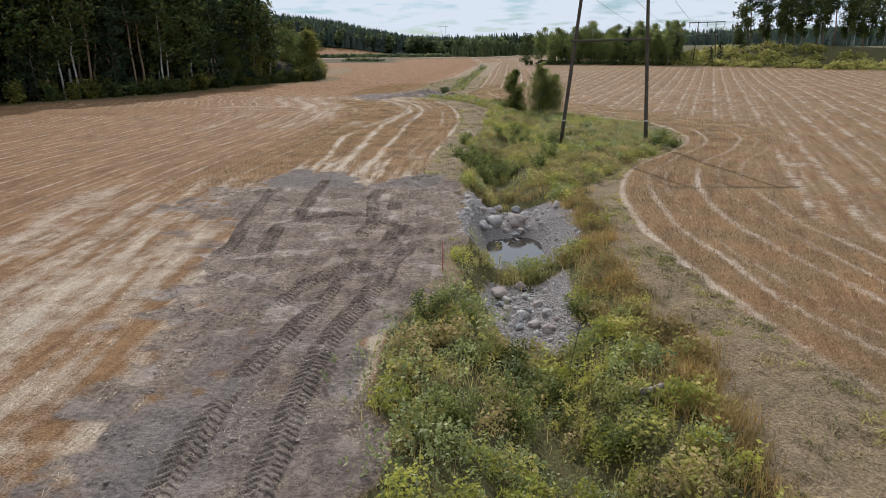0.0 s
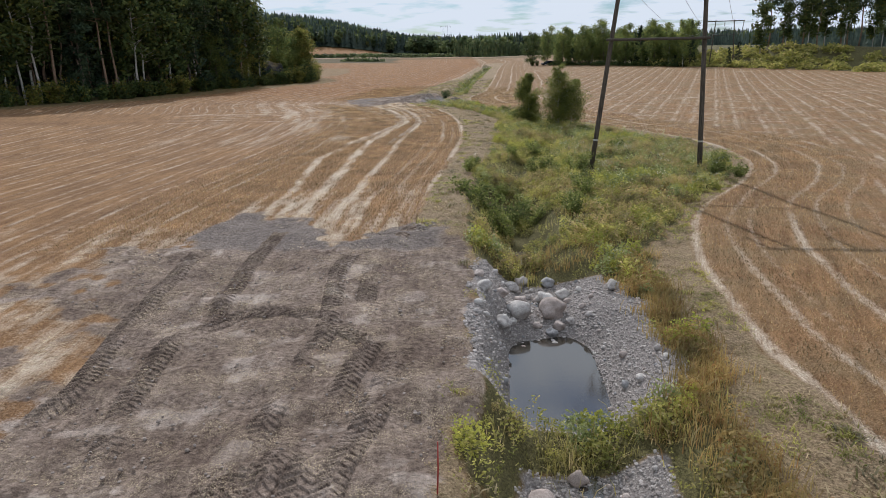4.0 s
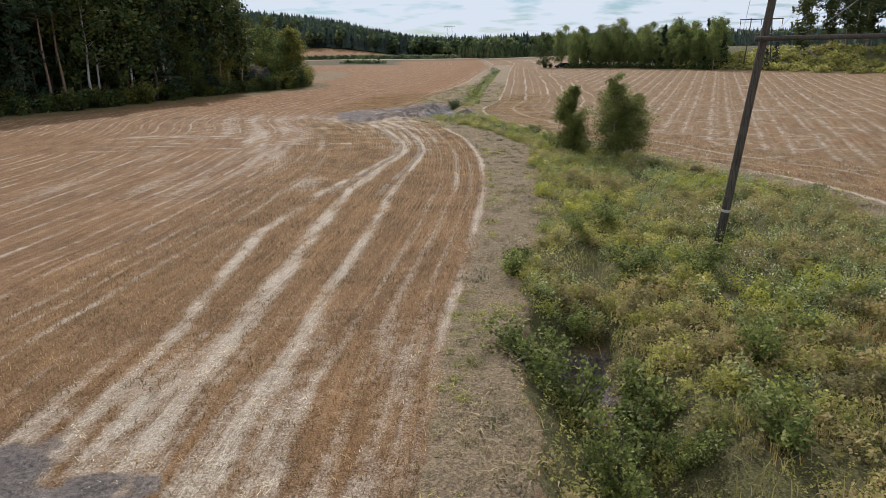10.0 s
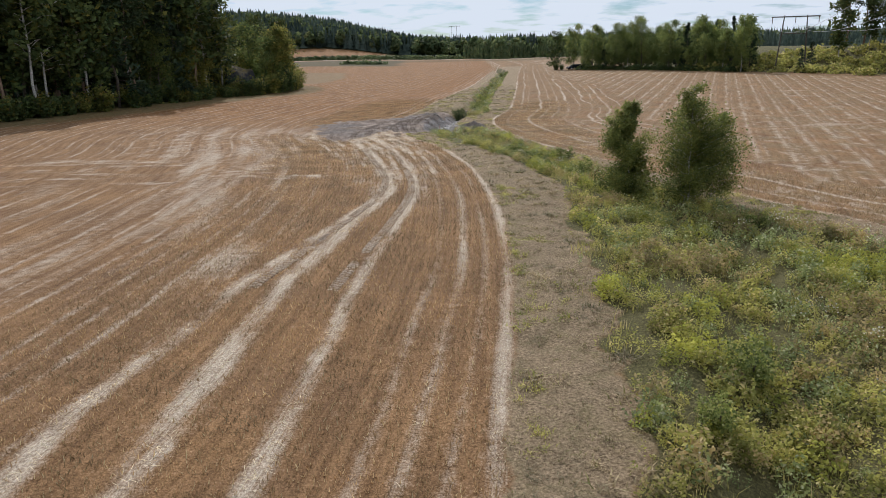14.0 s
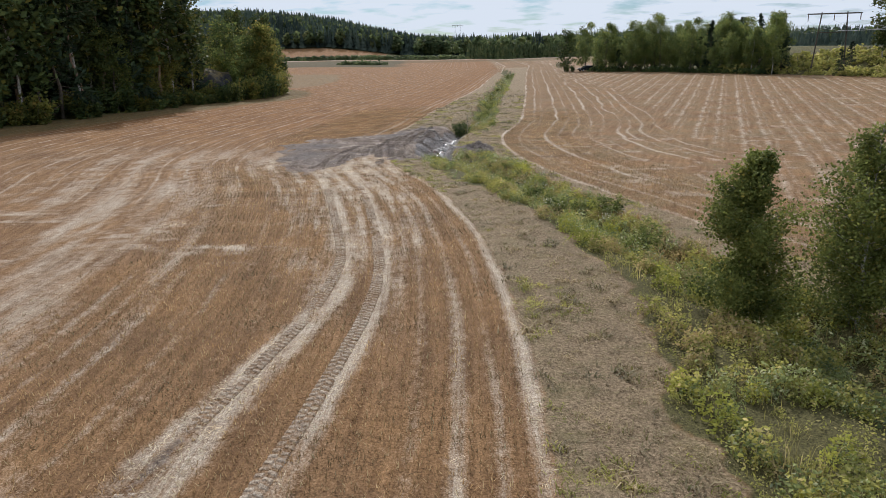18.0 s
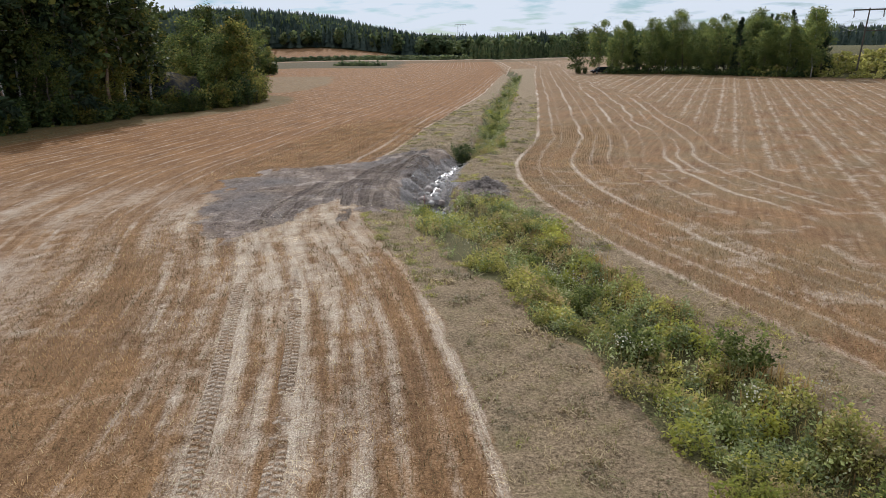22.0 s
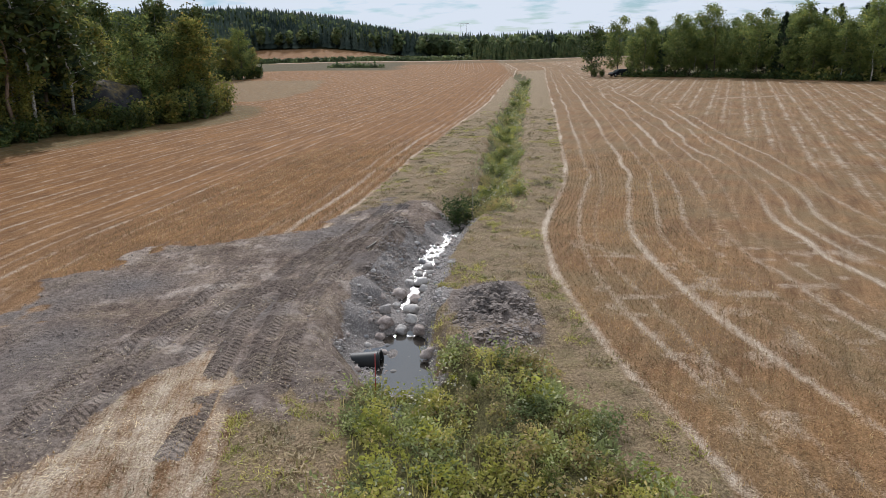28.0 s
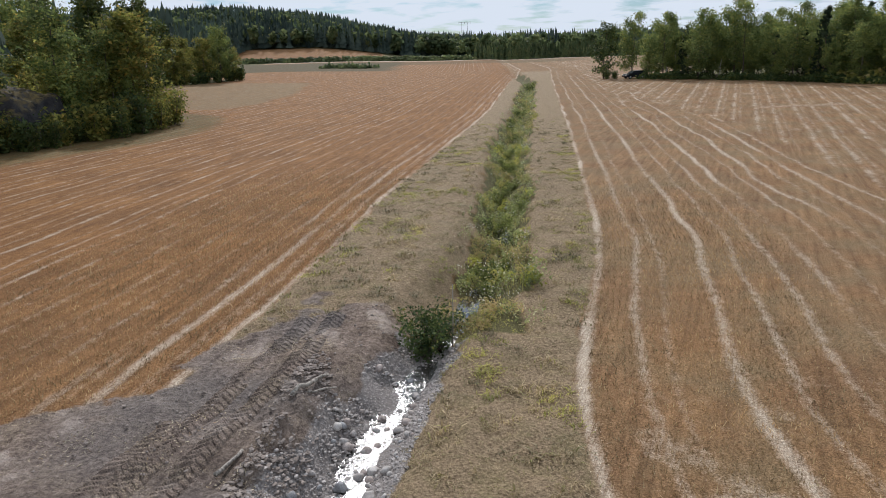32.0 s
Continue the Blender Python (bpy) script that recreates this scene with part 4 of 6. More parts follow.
def forest_spot(r):
    y = r.uniform(62, 166)
    return (float(forest_edge(y)) - 2.5 - 20 * r.uniform(0, 1) ** 1.5, y)


plant(TALL, spaced(200, forest_spot, 2.0, 3), (0.88, 1.12), "trees of the forest edge", 4)
EDGE = [
    make_tree("broadleaf_tree", "rounded broadleaf tree with yellowing leaves", "broad", 9, 21, 5200, 0.31, 0.05, 1.3),
    make_tree("birch_tree", "young birch at the edge of the field", "birch", 11, 22, 4600, 0.31, 0.1, 1.2),
    make_tree("broadleaf_tree", "full green broadleaf tree at the forest corner", "broad", 12, 23, 5400, 0.34, 0.1, 1.3),
]
for o in EDGE[2].children:
    if o.name.startswith("crown"):
        o.data.materials[0] = M_GROVELEAF
EDGE.append(make_tree("broadleaf_tree", "rounded broadleaf tree with yellowing leaves", "broad", 8, 24, 4800, 0.29, 0.05, 1.3))
for k in (0, 3):
    for o in EDGE[k].children:
        if o.name.startswith("crown"):
            o.data.materials[0] = M_AUTUMN
plant(EDGE, spaced(96, lambda r: (lambda y: (float(forest_edge(y)) - 1.5 - 15 * r.uniform(0, 1) ** 1.4, y))(r.uniform(150, 302)), 2.1, 5), (0.75, 1.45), "small trees at the field corner", 6)
BUSH = [
    make_shrub("bush", "leafy green bush at the forest edge", 2.6, 31, 620, 0.38, M_WOODLEAF),
    make_shrub("bush", "leafy green bush at the forest edge", 2.2, 32, 560, 0.36, M_BIRCHLEAF),
    make_shrub("bush", "bush with yellowing leaves at the forest edge", 3.2, 33, 700, 0.4, M_AUTUMN),
]
plant(BUSH, spaced(130, lambda r: (lambda y: (float(forest_edge(y)) - 0.3 - 4.5 * r.uniform(0, 1) ** 2, y))(r.uniform(75, 205) if r.uniform() < 0.7 else r.uniform(172, 202)), 1.2, 7), (0.65, 1.35), "bushes along the forest edge", 8)
plant([make_shrub("bush", "leafy green bush at the forest edge", 3.0, 34, 560, 0.5, M_WOODLEAF)], spaced(28, lambda r: (lambda y: (float(forest_edge(y)) - 0.3 - 3 * r.uniform(0, 1), y))(r.uniform(205, 302)), 2.0, 9), (0.7, 1.3), "bushes along the forest edge", 10)

GROVE = [
    make_tree("birch_tree", "birch in the grove behind the field", "birch", 13, 41, 4800, 0.35, 0.14, 1.3),
    make_tree("broadleaf_tree", "full green broadleaf tree in the grove", "broad", 12, 42, 5200, 0.35, 0.12, 1.3),
    make_tree("broadleaf_tree", "full green broadleaf tree in the grove", "broad", 14, 43, 5200, 0.36, 0.12, 1.3),
    make_tree("spruce_tree", "dark spruce in the grove behind the field", "spruce", 13, 44, 1800, 0.62),
]

for tree in GROVE[:3]:
    for o in tree.children:
        if o.name.startswith("crown"):
            o.data.materials[0] = M_GROVELEAF


def grove_spot(r):
    y = r.uniform(210, 262)
    d = 28 * r.uniform(0, 1) ** 1.3
    p = (float(wood_edge(y)) + 1.0 + d, y + 0.25 * d)
    if p[0] > 70 + 0.4 * (p[1] - 214) or (p[0] - 34) ** 2 + (p[1] - 251) ** 2 < 30:
        return None
    return p if y < 252 or d < 10 else None


plant(GROVE, [p for p in spaced(84, grove_spot, 2.7, 11)], (0.5, 0.9), "trees of the grove", 12)
HILLPINE = [
    make_tree("pine_tree", "tall pine on the rise behind the field", "pine", 20, 51, 2600, 0.62, 0.42, 1.3),
    make_tree("birch_tree", "round birch on the rise behind the field", "birch", 13, 52, 2000, 0.6, 0.2, 1.3),
]
plant(HILLPINE, [(84, 203), (91, 204), (95, 200), (93, 210), (99, 203), (104, 199), (107, 206), (112, 196), (101, 215), (118, 200), (112, 212), (124, 192), (97, 207), (103, 207), (109, 201), (115, 205), (121, 207), (128, 198), (90, 212), (106, 213), (119, 194), (131, 188)], (0.85, 1.15), "trees on the rise", 13)
JUNIPER = [make_tree("juniper", "narrow dark juniper on the grassy rise", "spruce", 5, 55, 900, 0.3)]
plant(JUNIPER, [(75, 201), (79.5, 206)], (0.8, 1.1), "junipers on the rise", 14)


def mound_proto(seed, n, size, wide=0.45, high=0.5):
    """A rounded clump of leaves with hollows in it."""
    r = np.random.default_rng(seed)
    d = r.normal(size=(n, 3))
    d[:, 2] = np.abs(d[:, 2])
    d /= np.linalg.norm(d, axis=1)[:, None]
    lump = 1 + 0.28 * np.sin(5 * d[:, 0] + seed) * np.sin(4 * d[:, 1] + 2 * seed) + 0.2 * np.sin(9 * d[:, 1] + seed)
    C = d * [wide, wide, high] * (r.uniform(0.5, 1.0, n) ** 0.5 * lump)[:, None]
    return leaves(C, size, r, 0.25, 0.55)


def mounds(name, label, spots, n, size, mat, smin, smax, seed, wide=0.45, high=0.5):
    r = np.random.default_rng(seed)
    P = np.array(spots, float)
    P = np.column_stack([P[:, :2], land(P[:, 0], P[:, 1])])
    stuff(name, join(*[spread(mound_proto(seed + k, n, size, wide, high), P[k::3], r.uniform(0, 6.3, len(P[k::3])), r.uniform(smin, smax, len(P[k::3]))) for k in range(3)]), mat, label, "bushes")


mounds("low_bushes", "low green bushes covering the grassy rise", spaced(170, lambda r: (lambda y: (float(wood_edge(y)) + 0.5 + r.uniform(0, 22), y))(r.uniform(150, 228)), 1.4, 15), 200, 0.36, M_HERB, 0.7, 2.2, 16, 1.1, 0.9)
mounds("low_bushes", "dark bushes under the grove", spaced(60, lambda r: (lambda y: (float(wood_edge(y)) + r.uniform(-0.3, 2.5), y))(r.uniform(212, 249)), 1.3, 17), 200, 0.32, M_WOODLEAF, 0.7, 1.7, 18, 0.9, 0.9)

# two birches beside the ditch
def young_birch(label, h, wide, stems, n, seed):
    """A bushy young birch, leafy from the ground up, its twigs in loose sprays."""
    r = np.random.default_rng(seed)
    wood, C = [], []
    for k in range(stems):
        x0, y0 = (0.0, 0.0) if stems == 1 else r.normal(size=2) * wide * 0.45
        hh = h * (1.0 if k == 0 else r.uniform(0.6, 0.92))
        path = bent(hh, r, 0.012, 7, x0, y0)
        wood.append(tube(path, np.linspace(0.011 * hh, 0.006, 7), 7))
        for i in range(58):
            t = 0.06 + 0.93 * (i + r.uniform()) / 58
            ln = wide * (0.22 + 1.0 * math.sin(math.pi * min(1.0, 0.30 + 0.66 * t)) ** 1.2) * r.uniform(0.5, 1.1) * (1.0 if stems == 1 else 0.7)
            p, piece = limb(path, t, r.uniform(0, 2 * math.pi), ln, r.uniform(0.35, 0.95), r, 0.011)
            wood.append(piece)
            m = max(6, int(n / stems / 58 * (0.4 + ln / wide)))
            q = r.uniform(0.15, 1.1, m)[:, None] ** 0.8
            C.append(p[0] + (p[-1] - p[0]) * q + r.normal(size=(m, 3)) * (0.05 + 0.14 * ln) - np.array([0, 0, 0.12]) * q)
    root = new("birch_tree")
    part("trunk", join(*wood), B_BIRCH, root, "", True)
    part("crown", leaves(np.concatenate(C), 0.09, r, -0.1, 0.7), M_YOUNGLEAF, root)
    return tagged(root, label, "tree")


young_birch("young birch with green crown beside the ditch", 5.0, 1.05, 1, 26000, 61).matrix_basis = pose(7.6, 77.4, float(land(7.6, 77.4)))
young_birch("broader young birch with several stems beside the ditch", 5.6, 1.85, 4, 46000, 64).matrix_basis = pose(10.8, 77.0, float(land(10.8, 77.0)))


# ---- far woods, joined ----
def conifer_proto(r):
    """A small far conifer: five ragged tiers of drooping boughs."""
    out = []
    for k in range(5):
        z, w = 0.10 + 0.175 * k, 0.18 * (1 - 0.18 * k)
        a = np.linspace(0, 2 * np.pi, 6, endpoint=False) + r.uniform(0, 1)
        q = np.where(np.arange(6) % 2, 0.6, 1.15) * r.uniform(0.75, 1.2, 6)
        rim = np.stack([np.cos(a) * w * q, np.sin(a) * w * q, z + r.uniform(-0.05, 0.03, 6)], 1)
        V = np.concatenate([rim, [[r.normal() * 0.01, r.normal() * 0.01, z + 0.24]]])
        out.append((V, np.array([(i, (i + 1) % 6, 6) for i in range(6)])))
    return join(*out)


def tuft_proto(r, n=46):
    """A small far broadleaf crown: leaf clumps round a trunk."""
    d = r.normal(size=(n, 3))
    d /= np.linalg.norm(d, axis=1)[:, None]
    C = d * [0.2, 0.2, 0.34] * r.uniform(0.6, 1.05, (n, 1)) + [0, 0, 0.58]
    return leaves(C, 0.24, r, 0.1, 0.8)


def bush_proto(r, n=46):
    """A small far bush, leafy down to the ground."""
    d = r.normal(size=(n, 3))
    d[:, 2] = np.abs(d[:, 2])
    d /= np.linalg.norm(d, axis=1)[:, None]
    return leaves(d * [0.5, 0.5, 0.6] * r.uniform(0.5, 1.05, (n, 1)), 0.26, r, 0.1, 0.8)


def far_wood(name, label, count, gen, proto, mat, hmin, hmax, seed):
    r = np.random.default_rng(seed)
    pts = np.array([p for p in (gen(r) for _ in range(count)) if p is not None])
    P = np.column_stack([pts, land(pts[:, 0], pts[:, 1]) - 0.3])
    pieces = [spread(proto(r), P[k::3], r.uniform(0, 6.3, len(P[k::3])), r.uniform(hmin, hmax, len(P[k::3]))) for k in range(3)]
    stuff(name, join(*pieces), mat, label, "forest")


def hill_spot(r):
    x, y = r.uniform(-360, -8), r.uniform(468, 640)
    return (x, y) if y > np.interp(x, [-360, -134, -124, -55, -30, -8], [468, 470, 518, 520, 535, 560]) else None


far_wood("far_forest", "dark spruce forest on a distant hill", 6500, hill_spot, conifer_proto, M_HAZYNEEDLE, 9, 16, 71)
far_wood("far_forest", "green broadleaf trees on a distant hill", 2200, hill_spot, tuft_proto, M_HAZYLEAF, 8, 15, 72)
far_wood("far_forest", "distant mixed forest behind the fields", 5200, lambda r: (r.uniform(-60, 560), 560 + r.uniform(0, 150)), conifer_proto, M_HAZYNEEDLE, 8, 17, 73)
far_wood("far_forest", "distant broadleaf trees behind the fields", 1900, lambda r: (r.uniform(-60, 460), 540 + r.uniform(0, 70)), tuft_proto, M_HAZYLEAF, 6, 15, 74)
far_wood("young_plantation", "young conifers planted in a block at the field end", 800, lambda r: (r.uniform(4, 120), 456 + r.uniform(0, 30)), conifer_proto, M_HAZYLEAF, 5, 8.5, 75)
far_wood("far_bushes", "low hedge of green bushes along the distant field border", 700, lambda r: (r.uniform(-130, 2), 464 + r.normal() * 2.5), bush_proto, M_HAZYLEAF, 1.5, 5.0, 76)
far_wood("far_bushes", "island of bushes in the distant field", 60, lambda r: (-44 + r.normal() * 4.5, 368 + r.normal() * 2), bush_proto, M_HAZYLEAF, 1.5, 3.8, 78)
far_wood("far_forest", "dark forest behind the near woods", 1500, lambda r: (lambda y: (float(forest_edge(y)) - r.uniform(17, 120), y))(r.uniform(50, 420)), conifer_proto, M_HAZYNEEDLE, 14, 20, 79)
far_wood("far_forest", "distant forest behind the grove", 1800, lambda r: (r.uniform(90, 560), r.uniform(430, 560)), conifer_proto, M_HAZYNEEDLE, 8, 13, 80)


# ---- power line ----
def power_portal(name, label, feet, heads, top, brace, far=False):
    """Two leaning poles, a brace between them and a cross-arm on top with three hanging insulators."""
    root = new(name)
    mid = [(feet[0][i] + feet[1][i]) / 2 for i in range(2)]
    ground = float(min(land(*feet[0]), land(*feet[1])))
    root.matrix_basis = pose(mid[0], mid[1], ground)
    o = np.array([mid[0], mid[1], ground])
    for f, h in zip(feet, heads):
        a, b = np.array([*f, float(land(*f)) - 0.4]) - o, np.array([*h, top + 0.3]) - o
        q = np.linspace(0, 1, 6)[:, None]
        pole = part("pole", tube(a + (b - a) * q, np.linspace(0.155, 0.115, 6), 12), B_POLE, root, "", True)
        if not far:
            s = 2.1 / (b[2] - a[2])
            c = a + (b - a) * np.array([[s], [s + 0.007]])
            part("band", tube(c, [0.154, 0.154], 12, False), M_BAND, pole, "pale metal band round the pole")
    h0, h1 = np.array([*heads[0], top]) - o, np.array([*heads[1], top]) - o
    f0, f1 = np.array([*feet[0], 0]) - o, np.array([*feet[1], 0]) - o
    d = (h1 - h0) / np.linalg.norm(h1 - h0)
    t = brace / top
    b0, b1 = f0 + (h0 - f0) * t, f1 + (h1 - f1) * t
    b0[2] = b1[2] = brace - ground
    side = np.array([-d[1], d[0], 0]) * 0.2
    part("brace", tube([b0 - d * 0.3 - side, b1 + d * 0.3 - side], [0.085, 0.085], 10), B_POLE, root, "", True)
    reach = 1.1 if not far else 2.6
    part("crossarm", tube([h0 - d * reach, h1 + d * reach], [0.13, 0.13], 10), B_POLE, root, "", True)
    ends = []
    for k in (h0 - d * (reach - 0.2), (h0 + h1) / 2, h1 + d * (reach - 0.2)):
        z = np.linspace(0, -1.3, 14)
        part("insulator", tube(k + np.stack([z * 0, z * 0, z], 1), np.where(np.arange(14) % 2, 0.12, 0.05), 8), M_GLAZE, root, "", True)
        ends.append(k + o + [0, 0, -1.3])
    tagged(root, label, "power pylon")
    return ends


M_BAND = Mat("galvanised_band", 0.45, 0.5, 0.6).color((0.5, 0.5, 0.48)).m
M_GLAZE = Mat("insulator_glaze", 0.25, 0.5).color((0.12, 0.07, 0.05)).m
M_WIRE = Mat("aluminium_wire", 0.4, 0.5, 0.8).color((0.35, 0.36, 0.37)).m
NEAR_ENDS = power_portal("power_pylon", "wooden portal power pylon with two leaning poles in the weeds", [(8.85, 53.9), (15.2, 52.6)], [(10.4, 53.6), (14.7, 52.9)], 12.6, 7.2)
FAR_ENDS = power_portal("power_pylon", "distant wooden portal power pylon on the rise", [(71.6, 206), (77.6, 204.5)], [(72.6, 206), (77.0, 204.7)], 12.4, 8.8, True)


power_portal("power_pylon", "tall thin power pylon rising over distant trees", [(-4.5, 690), (0.5, 690)], [(-4.2, 690), (0.2, 690)], 27.0, 13.0, True)


def wire(a, b, sag, name="power_line", r=0.016):
    t = np.linspace(0, 1, 24)[:, None]
    p = np.asarray(a) + (np.asarray(b) - a) * t
    p[:, 2] -= sag * 4 * (t * (1 - t))[:, 0]
    ob = new(name, tri_mesh(name, *tube(p, np.full(24, r), 5), M_WIRE, smooth=True))
    tagged(ob, "thin grey power line hanging between pylons", "power line", "power lines")


for a, b in zip(NEAR_ENDS, FAR_ENDS):
    wire(a, b, 3.0)
    wire(a, np.asarray(a) * 2 - b, 3.0)
    wire(b, np.asarray(b) * 2 - a + [0, 0, 3], 3.0)


# ---- stones of the two works ----
ST = [tri_mesh("boulder", *blob(np.random.default_rng(100 + i), 0.34, 0.8, 3), M_STONE, smooth=True) for i in range(7)]


def boulder(x, y, s, yaw, label="rounded grey granite boulder in the stream bed", sink=0.22, k=0, z=None):
    ob = new("boulder", ST[k % 7])
    zz = float(land(x, y)) if z is None else z
    ob.matrix_basis = pose(x, y, zz + s * (0.4 - sink), 0, 0, yaw) @ Matrix.Diagonal((s * 1.06, s, s * 0.86, 1))
    tagged(ob, label, "boulder", "boulders in the stream")


for i, (x, y, s) in enumerate(((2.1, 31.7, 0.9), (3.3, 32.1, 1.0), (3.2, 33.2, 0.66), (3.85, 33.4, 0.5), (2.35, 33.0, 0.45), (2.1, 33.9, 0.5), (2.55, 34.6, 0.55), (3.5, 34.6, 0.48), (1.6, 32.0, 0.42), (1.0, 31.0, 0.5), (1.5, 30.4, 0.6), (0.9, 31.9, 0.36), (3.4, 31.3, 0.42), (3.1, 31.0, 0.38), (2.7, 31.3, 0.30), (3.75, 31.4, 0.34), (1.9, 31.1, 0.3), (5.2, 32.0, 0.5))):
    boulder(x, y, s, i * 67 % 360, k=i, label="large pale granite boulder at the head of the pool" if s > 0.9 else "rounded grey granite boulder in the stream bed")
for i, (x, y, s) in enumerate(((2.5, 23.2, 0.4), (1.65, 22.4, 0.62), (1.9, 22.0, 0.34), (2.6, 22.4, 0.32), (1.9, 21.2, 0.36), (2.3, 20.6, 0.46), (2.9, 21.6, 0.33), (1.7, 20.5, 0.36), (2.6, 19.9, 0.40), (3.1, 20.6, 0.36), (2.1, 19.6, 0.34), (3.0, 19.4, 0.42), (1.7, 21.6, 0.3), (2.5, 21.1, 0.3))):
    boulder(x, y, s, i * 41 % 360, k=i + 3)
for i, (x, y, s) in enumerate(((-2.75, 115.6, 0.55), (-2.2, 115.4, 0.42), (-1.9, 115.9, 0.52), (-1.55, 115.2, 0.5), (-2.9, 116.6, 0.5), (-2.55, 117.1, 0.34), (-2.0, 116.8, 0.6), (-2.5, 118.0, 0.58), (-1.85, 117.6, 0.5), (-1.6, 118.4, 0.42), (-2.25, 119.3, 0.4), (-1.75, 119.3, 0.52), (-1.95, 120.4, 0.36), (-1.45, 120.2, 0.42), (-1.6, 121.2, 0.46), (-1.2, 121.5, 0.30), (-1.9, 122.0, 0.32), (-1.3, 122.6, 0.28), (-1.15, 113.4, 0.55), (-2.9, 115.0, 0.4), (-0.9, 124.2, 0.25), (-1.35, 124.8, 0.22), (-0.6, 126.0, 0.25))):
    boulder(x, y, s, i * 53 % 360, k=i + 1)

COBBLE = [tri_mesh("cobble", *blob(np.random.default_rng(250 + i), 0.22, 0.75, 2), M_STONE, smooth=True) for i in range(6)]


def cobble_bed(count, zone, rect, seed, label):
    """Cobbles that can be told apart, each lying on the dug bank."""
    root = new("stone_pitching")
    r = np.random.default_rng(seed)
    x, y = r.uniform(rect[0], rect[1], 6000), r.uniform(rect[2], rect[3], 6000)
    ok = np.flatnonzero(zone(x, y) > 0.7)[:count]
    root.matrix_basis = pose(float(x[ok].mean()), float(y[ok].mean()), float(land(x[ok].mean(), y[ok].mean())))
    inv = root.matrix_basis.inverted()
    for i in ok:
        ob = new("cobble", COBBLE[i % 6])
        s_ = 0.09 + 0.22 * float(r.uniform()) ** 3
        ob.parent = root
        ob.matrix_basis = inv @ pose(x[i], y[i], float(land(x[i], y[i])) + 0.1 * s_, r.uniform(-20, 20), r.uniform(-20, 20), r.uniform(0, 360)) @ Matrix.Diagonal((s_, s_, s_, 1))
    tagged(root, label, "stones")


cobble_bed(260, lambda x, y: gravel_zone(x, y), (0.2, 6.0, 18, 34.8), 261, "grey cobbles pitched on the banks of the pool")
cobble_bed(260, lambda x, y: gravel_zone(x, y), (-4.6, 1.6, 111, 128.8), 262, "grey cobbles pitched on the banks of the stream")

PB = [blob(np.random.default_rng(200 + i), 0.25, 0.7, 1) for i in range(5)]


def near_spots(n, zone, x0, x1, y0, y1, seed, least=0.35):
    """Random places where zone(x, y) holds, thinned by its value."""
    r = np.random.default_rng(seed)
    x, y = r.uniform(x0, x1, n), r.uniform(y0, y1, n)
    k = zone(x, y) * r.uniform(0.6, 1.4, n) > least
    x, y = x[k], y[k]
    return np.column_stack([x, y, land(x, y)])


def scatter_stones(name, P, smin, smax, mat, label, category, seed, power=2.0, sink=0.12, shapes=PB):
    r = np.random.default_rng(seed)
    pieces = []
    for k in range(5):
        Q = P[k::5]
        s = smin + (smax - smin) * r.uniform(0, 1, len(Q)) ** power
        Q = Q + np.column_stack([s * 0, s * 0, s * (0.3 - sink)])
        pieces.append(spread(shapes[k], Q, r.uniform(0, 6.3, len(Q)), s, s * r.uniform(0.6, 1.2, len(Q))))
    stuff(name, join(*pieces), mat, label, category)


G1 = near_spots(24000, gravel_zone, 0.0, 6.5, 17, 35.5, 301)
G2 = near_spots(22000, gravel_zone, -4.8, 1.8, 110, 129.5, 302)
scatter_stones("gravel", G1, 0.03, 0.14, M_PEBBLE, "loose grey crushed stone on the ditch banks", "gravel", 303, 2.6, 0.24)
scatter_stones("gravel", G2, 0.03, 0.14, M_PEBBLE, "loose grey crushed stone on the ditch banks", "gravel", 304, 2.6, 0.24)
CLODS = near_spots(7000, mud_zone, -12, 1.5, 6, 41, 305, 0.6)
scatter_stones("earth_clods", CLODS, 0.02, 0.11, M_CLOD, "crumbled clods of dug earth", "clods", 306, 3.2)
CLODS2 = near_spots(7000, mud_zone, -15.5, 3.0, 100, 131, 307, 0.6)
scatter_stones("earth_clods", CLODS2, 0.02, 0.12, M_CLOD, "crumbled clods of dark dug earth", "clods", 308, 3.0)
RUB = [blob(np.random.default_rng(230 + i), 0.75, 0.55, 2) for i in range(5)]
HEAP = near_spots(8000, lambda x, y: np.exp(-(((x - 1.0) / 1.3) ** 2 + ((y - 114.4) / 2.6) ** 4)), -1.2, 3.2, 110, 118.5, 309, 0.4)
scatter_stones("earth_clods", HEAP, 0.03, 0.17, M_CLOD, "heaped lumps of dug earth and turf", "clods", 310, 2.2, 0.22, RUB)
RIDGE = near_spots(9000, lambda x, y: np.exp(-(((x + 3.2) / 0.6) ** 2 + ((y - 121.0) / 5.5) ** 4)), -5.0, -1.8, 113, 129, 313, 0.4)
scatter_stones("earth_clods", RIDGE, 0.03, 0.17, M_CLOD, "ragged lumps of dug earth along the stream", "clods", 314, 2.2, 0.22, RUB)
DARK = near_spots(1500, lambda x, y: np.exp(-(((x + 0.75) / 0.7) ** 2 + ((y - 38.2) / 1.1) ** 2)), -3, 1.5, 35, 41, 311, 0.45)
scatter_stones("earth_clods", DARK, 0.03, 0.2, M_CLOD, "dark lumps of torn-up earth beside the drive", "clods", 312, 2.0, 0.2, RUB)


